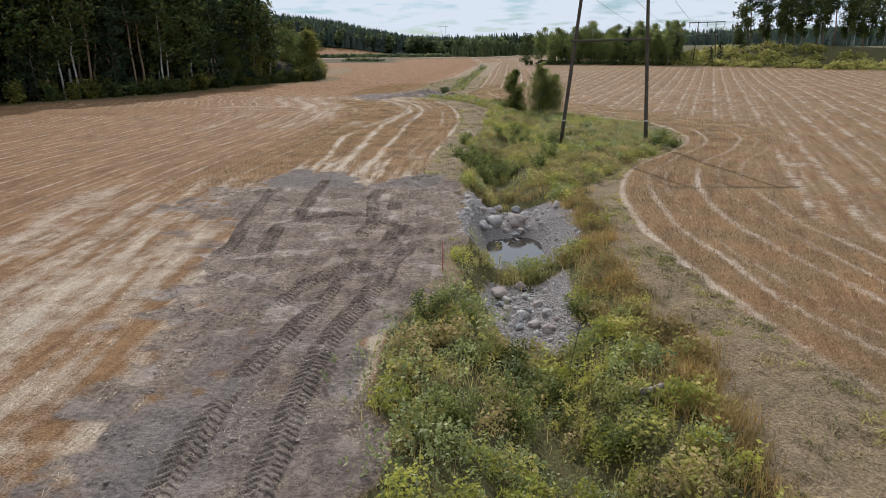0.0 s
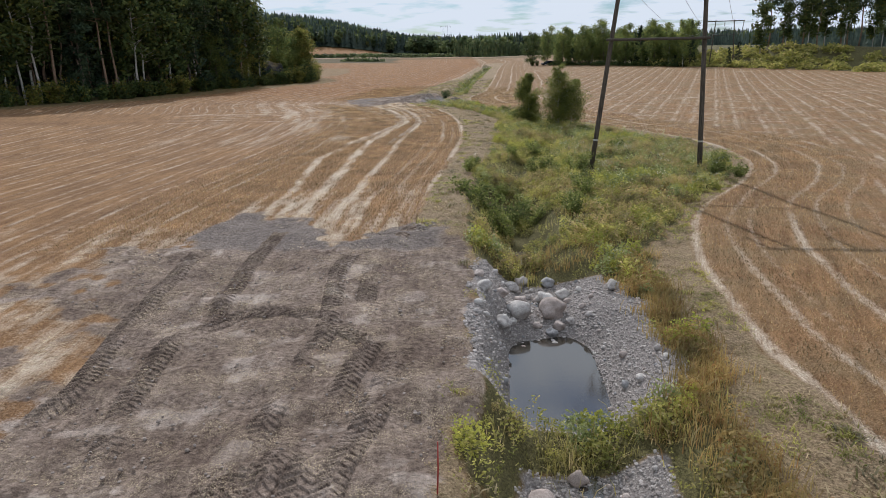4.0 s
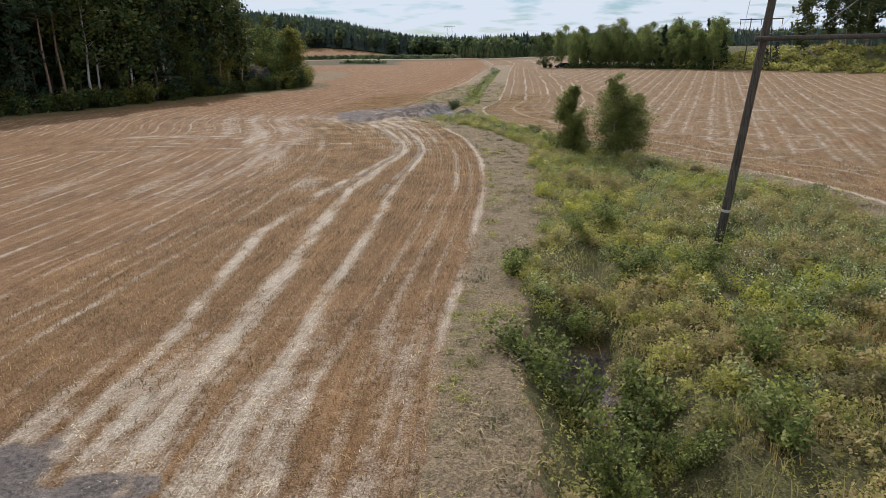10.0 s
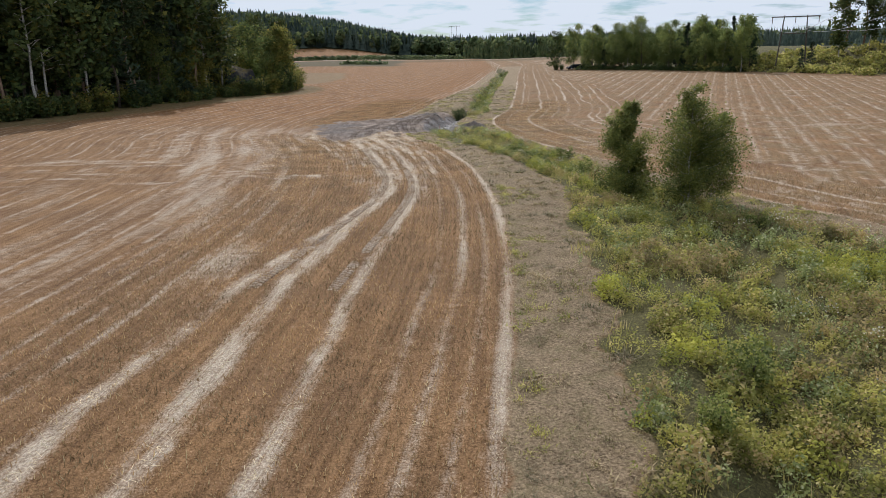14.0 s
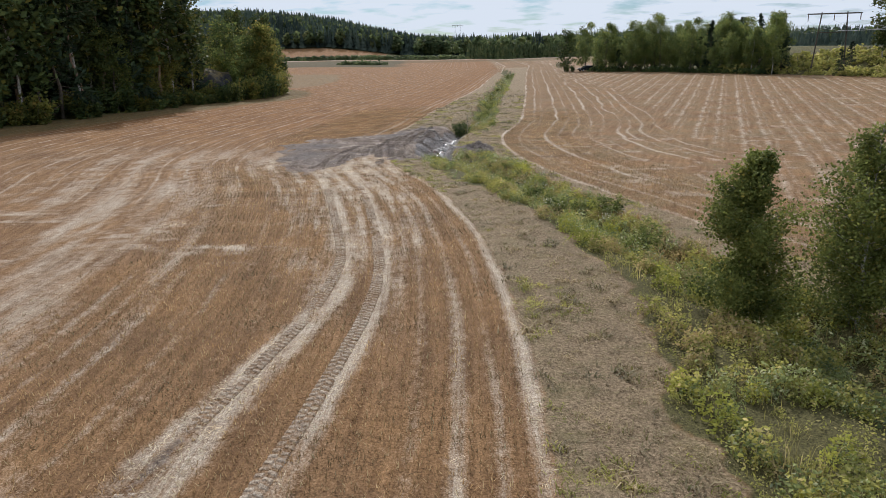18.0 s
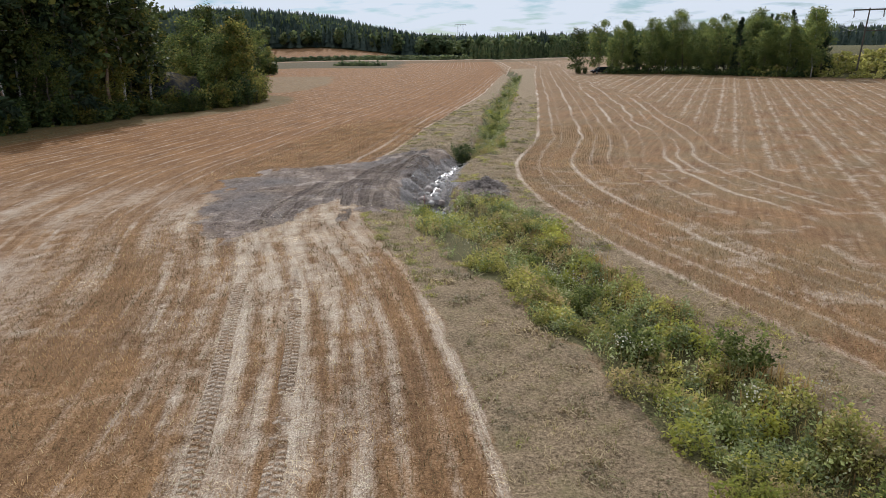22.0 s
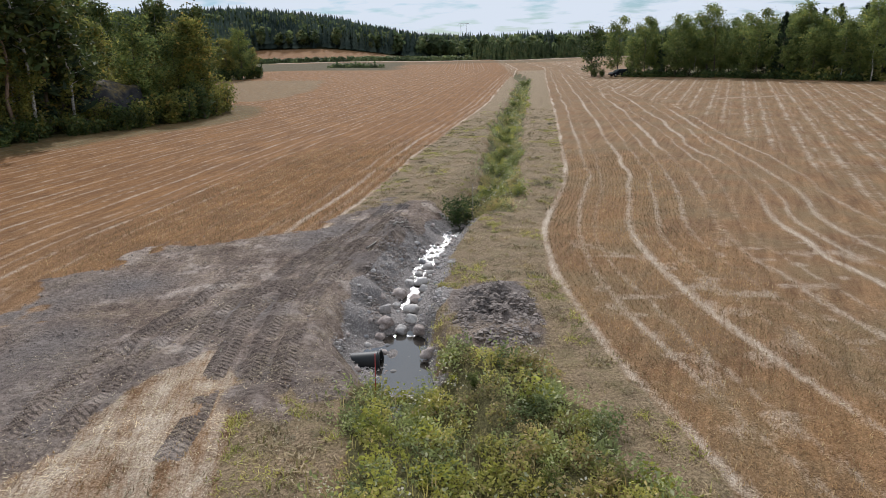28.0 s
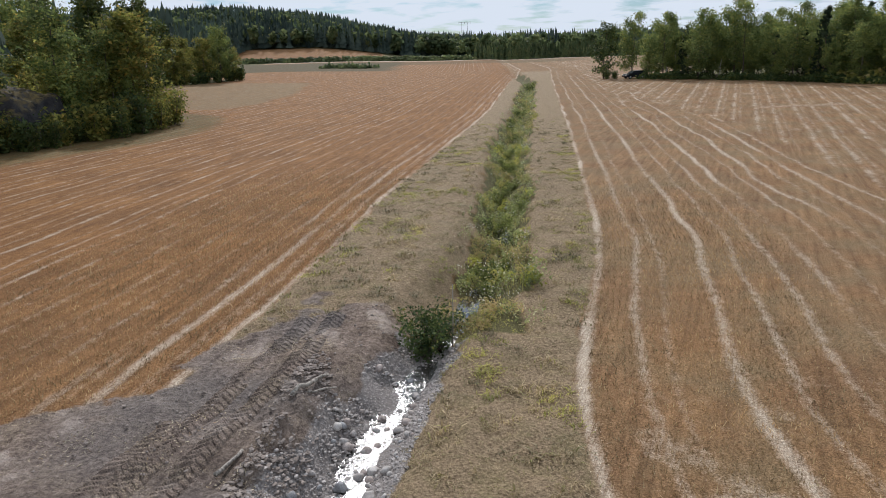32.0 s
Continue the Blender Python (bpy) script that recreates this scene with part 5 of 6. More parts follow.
# ---- tyre tracks pressed into the earth ----
def track(pts, width=0.6, pitch=0.2, seed=0, bare=1.0, deep=0.036, slant=0.24):
    """A chevron tread pressed into the earth: ridges of squeezed-up soil on both sides of a middle line."""
    P = np.array(pts, float)
    L = np.concatenate([[0], np.cumsum(np.linalg.norm(np.diff(P, axis=0), axis=1))])
    s_ = np.arange(0, L[-1], 0.032)
    k = np.hanning(41) / np.hanning(41).sum()
    C = np.column_stack([np.convolve(np.pad(np.interp(s_, L, P[:, i]), 20, mode="reflect", reflect_type="odd"), k, mode="valid") for i in range(2)])
    D = np.gradient(C, axis=0)
    D /= np.linalg.norm(D, axis=1)[:, None]
    w = np.linspace(-1, 1, 19)
    X = C[:, 0:1] - D[:, 1:2] * w * width * 0.56
    Y = C[:, 1:2] + D[:, 0:1] * w * width * 0.56
    S, W = np.meshgrid(s_, w, indexing="ij")
    ph = (S + slant * np.abs(W) + np.where(W > 0, pitch / 2, 0)) / pitch + 0.12 * wob(X, Y, 0.7, 72) + seed * 0.37
    ridge = ss(-0.35, 0.35, np.sin(2 * np.pi * ph)) * ss(1.0, 0.8, np.abs(W)) * ss(0.0, 0.06, np.abs(W))
    worn = ss(-0.95, -0.15, wob(X, Y, 1.3, 71 + seed % 3) + 0.4 * wob(X, Y, 0.4, 73)) * near(S, 0.5, L[-1] - 0.5, 0.5)
    Z = land(X, Y) + mud_zone(X, Y) * mud_relief(X, Y) + 0.026 - 0.07 * ss(0.8, 1.0, np.abs(W)) + worn * (deep * ridge - 0.004) - 0.05 * (1 - worn)
    n, m = X.shape
    i, j = np.meshgrid(np.arange(n - 1), np.arange(m - 1), indexing="ij")
    a = (i * m + j).ravel()
    T = np.concatenate([np.stack([a, a + m + 1, a + 1], -1), np.stack([a, a + m, a + m + 1], -1)])
    ob = stuff("tyre_track", (np.stack([X, Y, Z], -1).reshape(-1, 3), T), GROUND, "chevron tyre track pressed into bare earth", "tyre track")
    # the groove term (1 - ridge) paints shade between ridges; the rest is damp soil
    for key, val in (("mud", bare * (0.85 + 0 * X)), ("damp_shade", np.maximum(0.1 * worn * (1 - ridge), 0.35 * ss(20, 12, Y)) + 0.5 * ss(126, 129, Y) + 0.2 * ss(100, 112, Y)), ("side_left", 1 + 0 * X), ("straw", (1 - bare) * (0.55 + 0.6 * ridge))):
        ob.data.attributes.new(key, "FLOAT", "POINT").data.foreach_set("value", np.clip(val, 0, 1).ravel().astype(np.float32))


for i, line in enumerate((
    ((-4.9, 8.0), (-4.8, 11.1), (-4.7, 13.7), (-4.0, 16.5), (-3.6, 19.1), (-2.9, 23.0)),
    ((-3.2, 8.0), (-3.2, 11.0), (-3.2, 12.6), (-3.1, 15.1), (-2.4, 19.0), (-1.7, 23.0), (-1.2, 26.5)),
    ((-3.7, 19.9), (-3.7, 21.4), (-3.6, 23.7), (-3.1, 28.4)),
    ((-2.7, 19.0), (-2.6, 21.2), (-2.3, 24.6), (-1.8, 27.3)),
    ((-2.2, 19.2), (-2.0, 21.5), (-1.3, 24.5)),
    ((-6.3, 21.8), (-6.8, 24.3), (-7.0, 27.0), (-5.8, 29.1), (-4.5, 29.0), (-3.4, 28.4), (-1.9, 26.7)),
    ((-8.4, 23.2), (-8.1, 24.6), (-8.6, 27.7), (-9.0, 35.0)),
    ((-5.2, 17.0), (-4.5, 19.9), (-3.9, 21.2), (-2.7, 21.9)),
    ((-6.5, 28.5), (-6.6, 30.2), (-6.8, 33.4), (-6.7, 37.9)),
    ((-3.2, 27.5), (-3.3, 29.0), (-3.7, 32.6), (-3.4, 34.6)),
    ((-2.4, 29.6), (-2.5, 31.0), (-2.6, 33.6)),
    ((-1.9, 36.4), (-1.7, 37.6), (-1.6, 38.8)),
    ((-6.2, 119.5), (-6.0, 120.7), (-5.2, 123.9), (-4.1, 129.9)),
    ((-5.1, 119.5), (-5.0, 120.8), (-4.5, 123.0), (-3.8, 126.0), (-3.3, 130.0)),
    ((-6.0, 105.5), (-6.1, 107.5), (-6.5, 110.0), (-6.9, 113.8), (-6.6, 117.0), (-6.1, 119.0)),
    ((-5.4, 108.7), (-5.8, 112.0), (-6.1, 116.0), (-5.5, 120.0)),
    ((-7.6, 110.5), (-7.9, 113.5), (-7.7, 117.0)),
    ((-4.6, 108.5), (-5.0, 112.0), (-5.2, 116.0), (-4.7, 120.0)),
    ((-8.8, 106.5), (-8.9, 110.0), (-8.6, 114.0)),
    ((-7.0, 112.0), (-7.2, 116.0), (-6.7, 119.5), (-5.8, 123.5)),
    ((-9.9, 105.0), (-10.1, 109.0), (-9.4, 114.0), (-8.4, 119.0)),
)):
    track(line, 0.62, 0.2, seed=i, deep=0.036 if i < 14 else 0.028)
for i, way in enumerate((rut_right, rut_left)):
    track([(float(way(y)), float(y)) for y in np.arange(64.0, 98.0, 1.0)], 0.4, 0.21, i + 30, 0.34, 0.022, 0.05)


# ---- stubble, straw, mown grass ----
def stub_field(name, u0, u1, y0, y1, side, seed, row=0.25, step=0.13):
    r = np.random.default_rng(seed)
    us, yy = np.arange(u0, u1, row), np.arange(y0, y1, step)
    U, Y = np.meshgrid(us, yy)
    U, Y = U.ravel() + r.normal(size=U.size) * 0.035, Y.ravel() + r.uniform(-step, step, Y.size)
    X = left_edge(Y) - U if side < 0 else right_edge(Y) + U
    fade = ss(u1 + 0.5, u1 - 4.0, U) * ss(y1 + 1, y1 - 14, Y) * ss(y0 - 1, y0 + 4, Y)
    k = (straw_zone(X, Y) < r.uniform(0.25, 0.8, len(X))) & (mud_zone(X, Y) < r.uniform(0.2, 0.6, len(X))) & (r.uniform(0, 1, len(X)) < fade)
    X, Y = X[k], Y[k]
    B = np.repeat(np.column_stack([X, Y, land(X, Y)]), 3, 0)
    n = len(B)
    B[:, :2] += np.column_stack([r.normal(size=n) * 0.03, r.uniform(-step, step, n)])
    a = r.uniform(0, 6.3, n)
    w = np.column_stack([np.cos(a), np.sin(a), a * 0]) * 0.011
    h = r.uniform(0.05, 0.14, n)
    tip = B + np.column_stack([r.normal(size=n) * 0.4 * h, r.normal(size=n) * 0.4 * h, h])
    V = np.stack([B - w, B + w, tip], 1).reshape(-1, 3)
    stuff(name, (V, np.arange(3 * n).reshape(-1, 3)), M_STUB, "rows of short rust-brown cut stubble", "stubble")


stub_field("stubble", 0.1, 15.0, 34, 112, -1, 501, 0.2, 0.13)
stub_field("stubble", 0.1, 12.0, 116, 160, -1, 502, 0.2, 0.16)
stub_field("stubble", 0.2, 9.0, 8, 155, 1, 503, 0.22, 0.16)


def litter(name, n, zone, rect, seed, mat, label, category, length, least=0.5, lift=0.03):
    """Loose stalks lying about."""
    P = near_spots(n, zone, *rect, seed, least)
    r = np.random.default_rng(seed + 1)
    n = len(P)
    a = r.uniform(0, 6.3, n)
    L = (length * r.uniform(0.5, 1.4, n))[:, None]
    d = np.column_stack([np.cos(a), np.sin(a), r.normal(size=n) * 0.22])
    s = np.column_stack([-np.sin(a), np.cos(a), r.normal(size=n) * 0.3]) * 0.004
    P = P + [0, 0, lift]
    V = np.stack([P - d * L / 2 - s, P - d * L / 2 + s, P + d * L / 2 + s, P + d * L / 2 - s], 1).reshape(-1, 3)
    k = np.arange(n)[:, None] * 4
    stuff(name, (V, np.concatenate([k + [0, 1, 2], k + [0, 2, 3]])), mat, label, category)


litter("loose_straw", 150000, lambda x, y: straw_zone(x, y) * (left_edge(y) > x) * (mud_zone(x, y) < 0.5), (-14, 2, 8, 110), 511, M_STRAW, "pale loose straw left along wheel ways", "straw", 0.13)
litter("loose_straw", 60000, lambda x, y: straw_zone(x, y) * (right_edge(y) - 0.3 < x), (3, 27, 10, 145), 513, M_STRAW, "pale loose straw along the field border", "straw", 0.13)
litter("loose_straw", 26000, lambda x, y: mud_zone(x, y) * ss(0.05, 0.5, wob(x, y, 1.3, 31)), (-13, 0, 8, 40), 515, M_STRAW, "straw trodden into bare earth", "straw", 0.07, 0.6, 0.03)
litter("loose_straw", 16000, lambda x, y: np.maximum(mud_zone(x, y) * ss(0.2, 0.6, wob(x, y, 1.5, 32)), 0.8 * near(y, 103, 111, 2) * near(x, -10, -3, 0.5)), (-14, -3, 100, 128), 517, M_STRAW, "straw trodden into bare earth", "straw", 0.07, 0.6, 0.03)


def bank_zone(x, y):
    i = (x > left_edge(y)) & (x < right_edge(y))
    return i * ss(215, 130, y) * (1 - veg_zone(x, y)) * (1 - gravel_zone(x, y)) * (1 - mud_zone(x, y))


litter("mown_grass", 190000, bank_zone, (-8, 20, 6, 200), 521, M_HAY, "dry mown grass lying on the ditch bank", "mown grass", 0.2, 0.5, 0.04)
HAYTUFT = [blades(np.column_stack([np.random.default_rng(i).normal(size=(22, 2)) * 0.12, np.zeros(22)]), 0.085, np.random.default_rng(i), 1.6, 0.012, 0.6) for i in range(3)]


def tufts(name, protos, P, seed, smin, smax, mat, label, category):
    r = np.random.default_rng(seed)
    m = len(protos)
    pieces = [spread(protos[k], P[k::m], r.uniform(0, 6.3, len(P[k::m])), r.uniform(smin, smax, len(P[k::m]))) for k in range(m) if len(P[k::m])]
    if pieces:
        stuff(name, join(*pieces), mat, label, category)


tufts("grass_tufts", HAYTUFT, near_spots(26000, bank_zone, -8, 20, 6, 200, 523, 0.3), 524, 0.45, 0.85, M_HAY, "short dead grass tufts on the mown bank", "grass")
tufts("hay_clumps", HAYTUFT, near_spots(9000, lambda x, y: bank_zone(x, y) * ss(-0.3, 0.5, wob(x, y, 0.7, 46)), -8, 20, 6, 200, 527, 0.4), 528, 1.1, 2.0, M_HAY, "raked clumps of dry mown grass on the bank", "mown grass")
tufts("grass_tufts", HAYTUFT, near_spots(36000, lambda x, y: bank_zone(x, y) * ss(0.3, 0.7, wob(x, y, 2.4, 33) + 0.3 * wob(x, y, 0.7, 34) + 0.55 * near(np.minimum(x - left_edge(y), right_edge(y) - x), 0.1, 0.6, 0.3) + 0.8 * near(y, 113, 129, 1) * near(x - ditch_x(y), 1.2, 2.6, 0.3)), -8, 20, 6, 200, 525, 0.4), 526, 0.6, 1.3, M_HERB, "green grass tufts growing on the bank", "grass")


# ---- weeds of the ditch ----
def herb_proto(seed, h=0.6, stems=6, per=13, size=0.075, wide=0.2):
    r = np.random.default_rng(seed)
    C = []
    for _ in range(stems):
        b, t = r.normal(size=2) * wide, r.normal(size=2) * 0.12
        q = np.linspace(0.12, 1.0, per)
        hh = h * r.uniform(0.6, 1.15)
        C.append(np.column_stack([b[0] + t[0] * q + r.normal(size=per) * 0.05, b[1] + t[1] * q + r.normal(size=per) * 0.05, hh * q]))
    return leaves(np.concatenate(C), size, r, 0.35, 0.5)


def grass_proto(seed, h=0.6, n=34, wide=0.16, width=0.011):
    r = np.random.default_rng(seed)
    return blades(np.column_stack([r.normal(size=(n, 2)) * wide, np.zeros(n)]), h, r, 0.75, width, 0.4)


def fluff_proto(seed, h=0.75):
    r = np.random.default_rng(seed)
    C = np.column_stack([r.normal(size=(16, 2)) * 0.17, h * r.uniform(0.75, 1.1, 16)])
    return leaves(C, 0.045, r, 0.2, 0.9)


def weed_kind(x, y):
    """Which weeds grow where: a number that drifts over the ground."""
    return wob(x, y, 3.2, 41) + 0.6 * wob(x, y, 1.2, 42)


def dry_side(x, y):
    edge = veg_right(y) - x
    return np.clip(1.0 * ss(2.0, 0.2, edge) * (near(y, 4, 34, 2) + 0.45 * near(y, 78, 103, 4)) + 0.3 * near(y, 30, 46, 4) * ss(-0.1, 0.5, wob(x, y, 2.0, 43)), 0, 1)


def lush_part(x, y):
    d = x - ditch_x(y)
    a = near(y, -5, 19.5, 1.0) * ss(1.6, 0.4, d + 0.8 + 0.08 * (y - 8))
    b = near(y, 48, 76, 3) * ss(7, 10, x) * 0.7 + near(y, 78, 96, 3) * near(d, -1.2, 1.6, 0.6) + ss(128, 131, y) * 0.85 + 0.75 * near(y, 99, 111, 2)
    return np.clip(a + b + 0.35 * ss(0.2, 0.7, wob(x, y, 1.5, 44)), 0, 1)


r9 = np.random.default_rng(77)
VEG = near_spots(96000, veg_zone, -4, 20, 2, 262, 531, 0.5)
VEG = VEG[(r9.uniform(0, 1, len(VEG)) < np.where(VEG[:, 1] > 150, 0.5, 1.0))]
vx, vy = VEG[:, 0], VEG[:, 1]
pd, pl, kind = dry_side(vx, vy), lush_part(vx, vy), weed_kind(vx, vy)
hollow = wob(vx, vy, 0.8, 61) + 0.6 * wob(vx, vy, 0.4, 62) < -0.55
pick = r9.uniform(0, 1, len(VEG)) + 9.0 * (hollow & (vy > 33) & (vy < 180))
is_dry = pick < pd
is_lush = ~is_dry & (pick < pd + (1 - pd) * pl)
is_herb = ~is_dry & ~is_lush & (kind > -0.75) & (pick < 2)
is_grass = ~is_dry & ~is_lush & ~is_herb & (pick < 2)
thin = r9.uniform(0, 1, len(VEG))
tufts("weeds", [herb_proto(i, 0.38, 5, 13, 0.068, 0.24) for i in range(4)], VEG[is_herb & (thin < 0.17)], 541, 0.6, 1.35, M_HERB, "mixed green and yellowing weeds in the ditch", "weeds")
tufts("weeds", [herb_proto(10 + i, 0.55, 5, 11, 0.09, 0.24) for i in range(4)], VEG[is_lush & (thin < 0.18)], 542, 0.6, 1.35, M_LUSH, "tall dark green nettles and thistles in the ditch", "weeds")
tufts("tall_grass", [grass_proto(20 + i, 0.26, 40, 0.22, 0.008) for i in range(4)], VEG[is_grass & (thin < 0.28)], 543, 0.7, 1.5, M_GRASS, "yellow-green uncut grass in the ditch", "grass")
tufts("tall_grass", [grass_proto(20 + i, 0.3, 16, 0.2, 0.008) for i in range(3)], VEG[(is_herb | is_lush) & (thin > 0.93)], 545, 0.7, 1.5, M_GRASS, "yellow-green grass among the weeds", "grass")
tufts("dry_grass", [grass_proto(30 + i, 0.30, 46, 0.24, 0.008) for i in range(4)], VEG[is_dry & (thin < 0.85)], 544, 0.7, 1.4, M_DRY, "tall orange-brown dry grass along the ditch edge", "grass")
tufts("seed_heads", [fluff_proto(40 + i) for i in range(3)], VEG[is_lush & (vy > 44) & (wob(vx, vy, 2.5, 45) > 0.15) & (thin < 0.11)], 546, 0.7, 1.3, M_FLOWER, "white fluffy seed heads of thistles", "flowers")
for i, (x, y, s_) in enumerate(((2.6, 37.2, 0.2), (2.9, 37.5, 0.24), (2.5, 37.9, 0.22), (2.8, 38.3, 0.2), (2.3, 38.2, 0.18), (3.0, 44.2, 0.22), (2.7, 43.4, 0.2))):
    boulder(x, y, s_, i * 71 % 360, k=i + 2)
BIGWEED = [make_shrub("bush", "dense dark green bush in the ditch", 1.3, 91, 1700, 0.09, M_BUSHLEAF, 0.7), make_shrub("bush", "leafy green bush in the ditch", 1.0, 92, 1500, 0.09, M_BUSHLEAF, 0.8)]
ALONG = [(float(0.5 * (veg_left(y) + veg_right(y)) + 1.1 * wob(0.0, y, 1.5, 63)), float(y)) for y in np.arange(131.0, 214.0, 2.6)]
plant(BIGWEED, ALONG, (0.4, 0.8), "bushes in the ditch", 94)
plant([make_shrub("bush", "dark green willow bush at the end of the stones", 1.7, 95, 1700, 0.1, M_WOODLEAF, 0.55)], [(-0.5, 128.3), (-0.1, 129.2)], (0.9, 1.1), "bushes in the ditch", 96)
plant(BIGWEED, [(-0.5, 108.0), (0.6, 106.5), (1.4, 108.2), (0.2, 109.6), (1.6, 105.0), (2.6, 104.0), (-0.8, 105.6), (0.8, 103.4), (2.4, 101.8), (3.4, 100.6), (4.4, 98.0), (3.0, 97.6), (5.2, 94.2)], (0.28, 0.5), "bushes in the ditch", 97)
plant(BIGWEED, [(-1.1, 14.3), (-0.5, 13.0), (-0.4, 15.6), (0.6, 14.6), (-0.6, 16.8), (0.5, 17.0), (1.5, 15.4), (0.2, 11.6), (1.4, 12.6), (3.9, 18.7), (2.6, 14.2), (3.2, 12.0)], (0.5, 0.85), "bushes in the ditch", 98)
plant(BIGWEED, [(1.3, 51.0), (3.1, 42.6), (2.3, 40.6), (1.9, 43.6), (1.3, 45.4), (3.6, 44.2), (2.9, 48.4), (3.5, 43.0), (3.7, 41.4), (6.9, 45.4), (5.6, 41.4), (7.4, 51.5), (9.6, 55.4), (5.3, 52.0), (11.8, 72.2), (6.3, 84.2), (5.2, 88.0), (6.6, 90.5), (4.2, 91.6), (3.4, 95.2), (2.0, 99.4), (4.2, 56.0), (6.0, 58.8), (12.4, 62.0), (15.4, 50.6), (16.3, 52.8), (16.6, 50.2), (1.6, 136.0), (2.2, 143.0), (2.6, 150.0), (3.6, 160.0), (5.0, 176.0), (7.6, 200.0), (12.8, 246.0), (13.4, 254.0)], (0.7, 1.35), "bushes in the ditch", 93)


CS = near_spots(52000, lambda x, y: veg_zone(x, y) * (0.8 + 0.35 * wob(x, y, 2.2, 51)) * (wob(x, y, 0.8, 61) + 0.6 * wob(x, y, 0.4, 62) > -0.5), -3, 19, 5, 235, 551, 0.75)[:, :2]
CS = CS[np.random.default_rng(78).uniform(0, 1, len(CS)) < np.interp(CS[:, 1], [0, 100, 125, 150, 235], [1.0, 1.0, 0.7, 0.3, 0.15])]
tone = wob(CS[:, 0], CS[:, 1], 2.6, 52) + 0.5 * wob(CS[:, 0], CS[:, 1], 0.9, 53) + r9.normal(size=len(CS)) * 0.3 - 0.14 - 0.2 * near(CS[:, 1], 33, 46, 4)
near_dry = (dry_side(CS[:, 0], CS[:, 1]) > 0.45) & (r9.uniform(0, 1, len(CS)) < 0.6)
for lo, hi, mat, label, sd in ((-9, -0.45, M_BROWN, "withered brown clumps of weeds in the ditch", 601), (-0.45, 0.1, M_HERB, "olive green clumps of weeds in the ditch", 605), (0.1, 0.42, M_LUSH, "grey-green clumps of nettles and thistles", 609), (0.42, 9, M_YELLOW, "yellow-green clumps of weeds in the ditch", 613)):
    sel = (tone > lo) & (tone <= hi) & ~near_dry
    mounds("weed_clumps", label, CS[sel], 180, 0.10, mat, 0.3, 1.15, sd, 0.38, 0.56)
mounds("weed_clumps", "rust-brown dry clumps along the ditch edge", CS[near_dry], 130, 0.10, M_DRY, 0.4, 1.1, 617, 0.42, 0.55)


# ---- culvert, stakes, timber ----
def culvert():
    root = new("culvert_pipe")
    root.matrix_basis = pose(-2.62, 113.1, -1.66, 0, 6, 176)
    a = np.linspace(0, 2 * np.pi, 29)[:-1]
    rings = [(0.0, 0.345), (0.06, 0.345), (0.07, 0.33)] + [(0.1 + 0.045 * k, 0.335 if k % 2 else 0.322) for k in range(42)]
    V = np.concatenate([np.column_stack([np.full(28, x), r_ * np.cos(a), r_ * np.sin(a)]) for x, r_ in rings] + [np.column_stack([np.full(28, x), 0.295 * np.cos(a), 0.295 * np.sin(a)]) for x in (0.0, 1.9)])
    n, T = len(rings), []
    for i in range(n - 1):
        for k in range(28):
            p, q = i * 28 + k, i * 28 + (k + 1) % 28
            T += [(p, q, q + 28), (p, q + 28, p + 28)]
    for k in range(28):
        q = (k + 1) % 28
        T += [(k, n * 28 + k, n * 28 + q), (k, n * 28 + q, q), (n * 28 + k, (n + 1) * 28 + k, (n + 1) * 28 + q), (n * 28 + k, (n + 1) * 28 + q, n * 28 + q)]
    part("barrel", (V, np.array(T)), Mat("black_plastic", 0.5, 0.4).color((0.012, 0.013, 0.014)).m, root, "", True)
    tagged(root, "black ribbed plastic culvert pipe ending over the pool", "culvert pipe")


culvert()


def stake(x, y, h, mat, label, lean=2.0, r=0.014):
    root = new("stake", tri_mesh("stake", *tube([(0, 0, -0.3), (0.01, 0, h * 0.5), (0, 0.01, h)], [r, r, r * 0.8], 6), mat, smooth=True))
    root.matrix_basis = pose(x, y, float(land(x, y)), lean, lean * 0.6, 30)
    tagged(root, label, "stake", "marking stakes")


M_RED = Mat("red_paint", 0.6, 0.4).color((0.36, 0.05, 0.04)).m
stake(0.3, 128.9, 2.1, B_LOG, "tall thin wooden stake beside the ditch", 1.5, 0.018)
stake(-2.4, 110.0, 1.3, M_RED, "thin red marking stake near the culvert", 3)
stake(-0.25, 20.8, 1.0, M_RED, "thin red marking stake on the bare bank", 2)
stake(2.9, 15.6, 1.6, B_DARK, "thin dark dry stalk standing in the weeds", 9, 0.012)


def timber(x0, y0, x1, y1, r, label):
    q = np.linspace(0, 1, 6)
    xs, ys = x0 + (x1 - x0) * q, y0 + (y1 - y0) * q
    P = np.column_stack([xs, ys, land(xs, ys) + r + 0.06]) + np.random.default_rng(int(abs(x0 * 100))).normal(size=(6, 3)) * r * 0.25
    tagged(new("log", tri_mesh("log", *tube(P, np.linspace(r, r * 0.7, 6), 8), B_LOG, smooth=True)), label, "log", "timber by the works")


timber(-3.3, 123.8, -2.75, 125.3, 0.06, "weathered grey log lying on the dug earth")
timber(-4.15, 121.1, -3.85, 121.9, 0.05, "short weathered log on the dug earth")
timber(-3.0, 124.2, -2.5, 125.0, 0.03, "thin broken branch on the dug earth")
timber(4.0, 13.1, 4.75, 13.25, 0.09, "pale barkless log lying in the weeds")


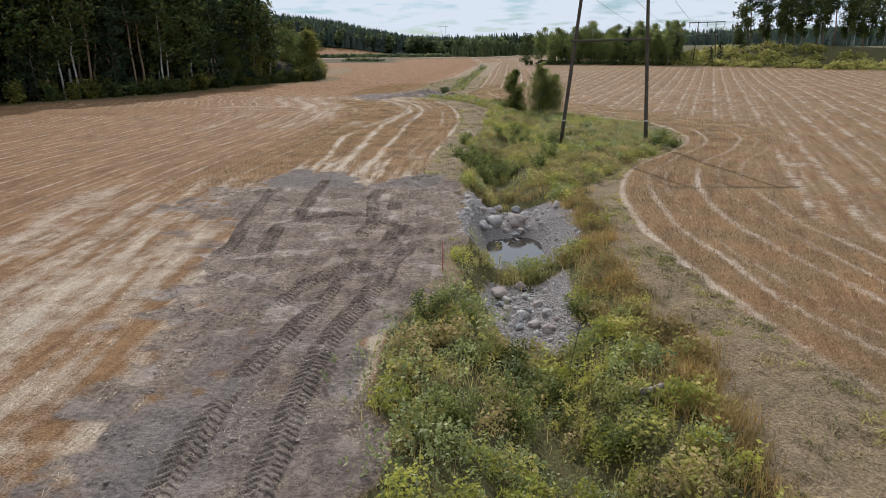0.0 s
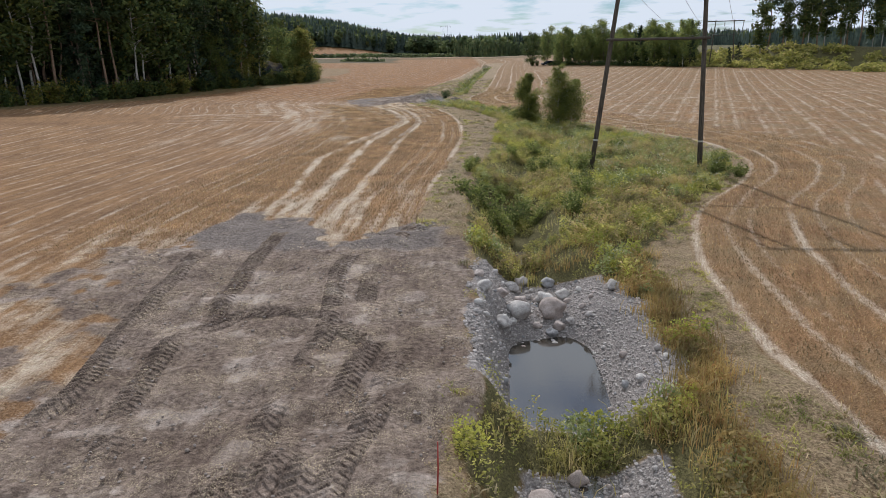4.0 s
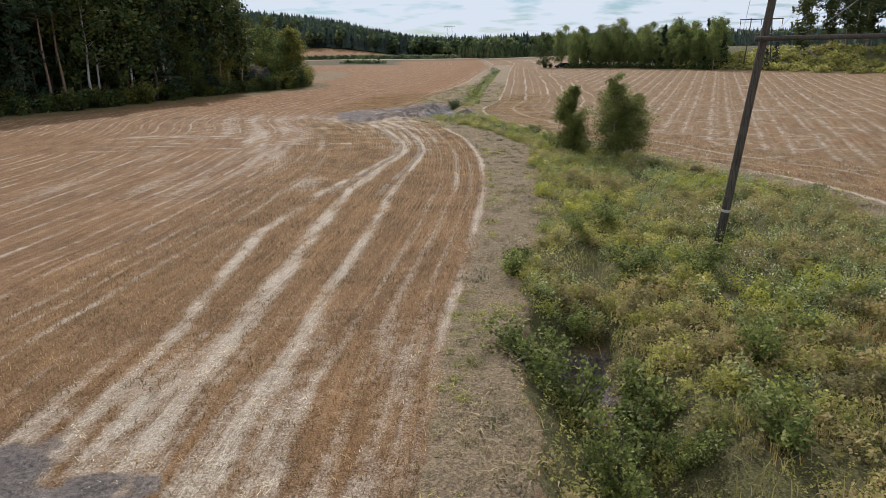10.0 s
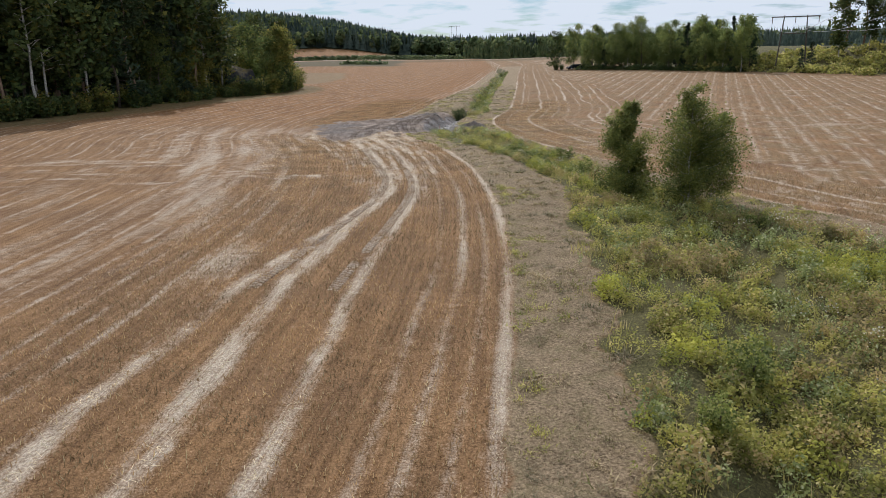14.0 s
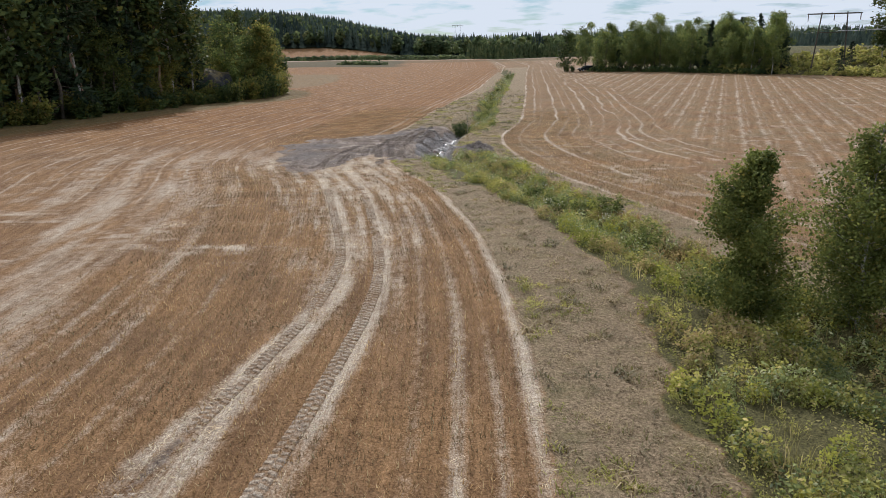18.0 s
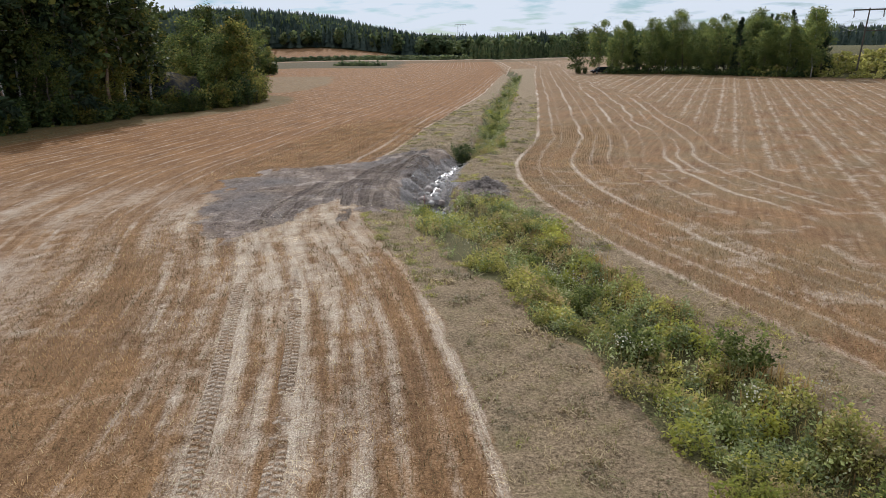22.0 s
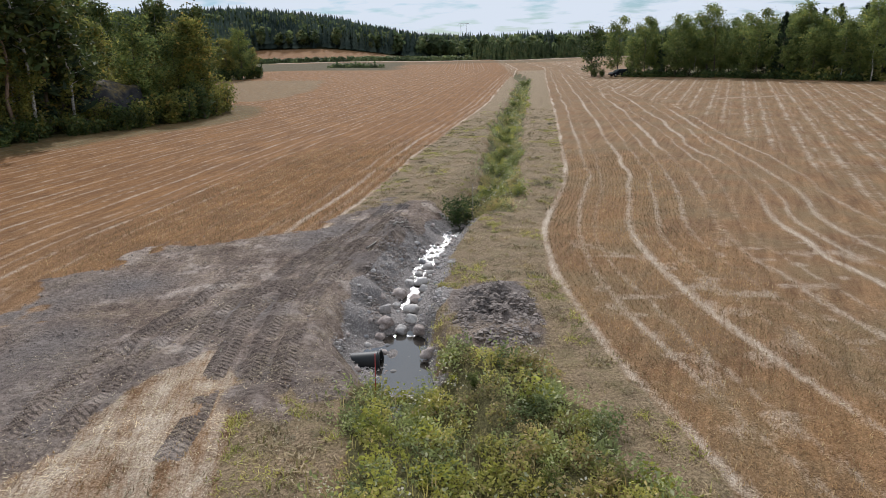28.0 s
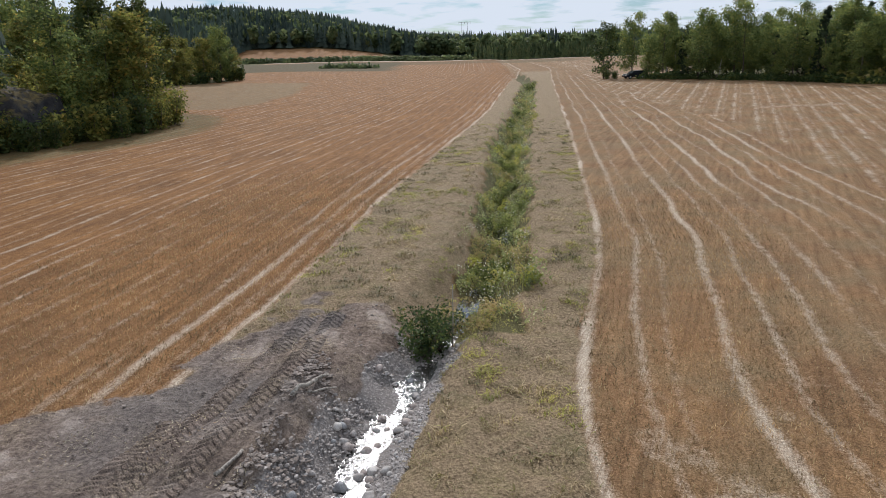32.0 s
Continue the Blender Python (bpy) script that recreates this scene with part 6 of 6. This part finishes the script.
# ---- rock outcrop at the forest corner ----
def outcrop():
    bm = bmesh.new()
    bmesh.ops.create_icosphere(bm, subdivisions=5, radius=1.0)
    for v in bm.verts:
        p = v.co.copy()
        k = 1 + 0.22 * noise.noise(p * 1.3) + 0.12 * noise.noise(p * 3.1) + 0.05 * noise.noise(p * 8)
        step = p.z * (1 - 0.25 * p.y) + 0.25 * noise.noise(p * 2.3)
        v.co = Vector((p.x * 4.2 * k, p.y * 7.5 * k, (0.65 * p.z + 0.35 * step) * 4.6 * k))
    me = bpy.data.meshes.new("rock_outcrop")
    bm.to_mesh(me)
    bm.free()
    m = Mat("lichen_rock", 0.9, 0.2)
    n = m.noise(0.9, 6, 0.7)
    col = m.ramp(n, 0.35, 0.65, (0.014, 0.014, 0.016), (0.06, 0.058, 0.058))
    up = m.n.new("ShaderNodeSeparateXYZ")
    m.l.new(m.n.new("ShaderNodeNewGeometry").outputs["Normal"], up.inputs[0])
    moss = m.math("MULTIPLY", m.ramp(up.outputs[2], 0.45, 0.8), m.ramp(m.noise(1.6, 5), 0.4, 0.6))
    m.color(m.mix(moss, col, (0.16, 0.12, 0.05)))
    m.bump(m.noise(4.0, 7, 0.7), 0.8, 0.15)
    me.materials.append(m.m)
    for f in me.polygons:
        f.use_smooth = True
    ob = new("rock_outcrop", me)
    ob.matrix_basis = pose(-41.6, 174.5, 0.2, 0, 0, -8)
    tagged(ob, "grey lichen-covered rock outcrop at the forest edge", "rock")


outcrop()
plant([make_shrub("bush", "leafy young birch bush before the rock", 2.6, 35, 700, 0.28, M_BIRCHLEAF, 0.5)], [(-36.8, 167.5), (-36.2, 169.5), (-36.9, 171.6), (-35.6, 174.0), (-35.0, 176.6), (-34.8, 179.5), (-35.4, 182.5), (-35.6, 186.0)], (0.7, 1.35), "bushes before the rock", 36)


# ---- parked car ----
def car(x, y, yaw):
    """A dark estate car: body, glass, wheels, lamps."""
    root = new("car")
    root.matrix_basis = pose(x, y, float(land(x, y)), 0, 0, yaw)
    paint = Mat("dark_paint", 0.25, 0.5)
    paint.color(paint.mix(paint.ramp(paint.noise(60.0, 2), 0.4, 0.6), (0.012, 0.014, 0.02), (0.018, 0.02, 0.028)))
    glass = Mat("car_glass", 0.05, 0.5).color((0.02, 0.025, 0.03)).m
    tyre, rim = Mat("tyre_rubber", 0.85, 0.2).color((0.015, 0.015, 0.015)).m, Mat("alloy", 0.35, 0.5, 0.8).color((0.5, 0.5, 0.52)).m

    def shell(profile, half, inset):
        P = np.array(profile, float)
        n = len(P)
        rows = [(-half, 0.0), (-half * inset, 0.04), (half * inset, 0.04), (half, 0.0)]
        V = np.concatenate([np.column_stack([P[:, 0], np.full(n, w), P[:, 1] + up]) for w, up in rows])
        T = []
        for k in range(3):
            for i in range(n):
                a, b_ = k * n + i, k * n + (i + 1) % n
                T += [(a, a + n, b_ + n), (a, b_ + n, b_)]
        for k in (0, 3):
            T += [(k * n, k * n + i, k * n + i + 1) for i in range(1, n - 1)]
        return V, np.array(T)

    body = part("body", shell([(-2.2, 0.35), (-2.25, 0.75), (-2.1, 0.95), (-0.9, 1.0), (0.9, 0.98), (2.0, 0.85), (2.25, 0.65), (2.22, 0.35)], 0.88, 0.9), paint.m, root)
    part("cabin", shell([(-2.05, 0.95), (-1.75, 1.42), (-1.4, 1.5), (0.1, 1.5), (0.45, 1.42), (1.15, 0.97)], 0.74, 0.86), paint.m, root)
    for s in (-1, 1):
        V = np.array([(-1.75, 0.77 * s, 1.02), (-1.55, 0.765 * s, 1.36), (0.2, 0.765 * s, 1.38), (0.8, 0.77 * s, 1.02)])
        part("side_window", (np.concatenate([V, V - [0, 0.03 * s, 0]]), np.array([(0, 1, 2), (0, 2, 3), (4, 6, 5), (4, 7, 6), (0, 4, 5), (0, 5, 1), (2, 6, 7), (2, 7, 3)])), glass, root)
        part("headlight", box(2.17, 0.62 * s, 0.72, 0.12, 0.34, 0.14), rim, root)
        part("tail_light", box(-2.2, 0.68 * s, 0.85, 0.1, 0.22, 0.2), M_RED, root)
        for wx in (-1.35, 1.4):
            a = np.array([[wx, 0.88 * s, 0.32], [wx, 0.68 * s, 0.32]])
            wheel = part("wheel", tube(a, [0.32, 0.32], 18), tyre, root, "", True)
            part("rim", tube([(wx, 0.895 * s, 0.32), (wx, 0.84 * s, 0.32)], [0.2, 0.2], 14), rim, wheel, "", True)
    V = np.array([(0.5, -0.62, 1.43), (0.5, 0.62, 1.43), (1.14, 0.68, 1.02), (1.14, -0.68, 1.02)]) + [0.03, 0, 0.05]
    part("windscreen", (np.concatenate([V, V - [0.02, 0, 0.03]]), np.array([(0, 1, 2), (0, 2, 3), (4, 6, 5), (4, 7, 6), (0, 4, 5), (0, 5, 1), (2, 6, 7), (2, 7, 3)])), glass, root)
    tagged(root, "dark estate car parked at the edge of the grove", "car")


car(34.0, 252.0, 200)
plant([make_tree("broadleaf_tree", "round lone broadleaf tree at the corner of the grove", "broad", 11, 66, 2600, 0.45, 0.1, 1.3)], [(28.8, 256.5)], (0.95, 1.0), "", 19)
plant([make_shrub("bush", "dark bush beside the parked car", 2.4, 67, 800, 0.26, M_WOODLEAF, 0.7)], [(30.6, 253.8), (29.2, 255.0), (36.8, 254.8), (38.5, 252.5)], (0.8, 1.1), "bushes at the grove corner", 20)
plant([make_shrub("bush", "yellow-green leafy bush beside the rock", 4.2, 37, 1100, 0.28, M_AUTUMN, 0.45), make_shrub("bush", "green leafy bush beside the rock", 3.8, 38, 1100, 0.28, M_WOODLEAF, 0.5)], [(-37.4, 176.4), (-33.6, 176.8), (-33.0, 180.2), (-34.6, 178.2), (-32.8, 184.0), (-33.2, 188.5), (-38.6, 178.6), (-34.4, 191.0), (-39.4, 168.6), (-36.0, 180.6)], (0.75, 1.2), "bushes beside the rock", 39)
plant([make_shrub("bush", "yellowing small tree leaning over the rock", 6.5, 40, 1500, 0.3, M_AUTUMN, 0.4)], [(-38.2, 179.8), (-42.4, 178.0)], (0.9, 1.1), "bushes beside the rock", 41)
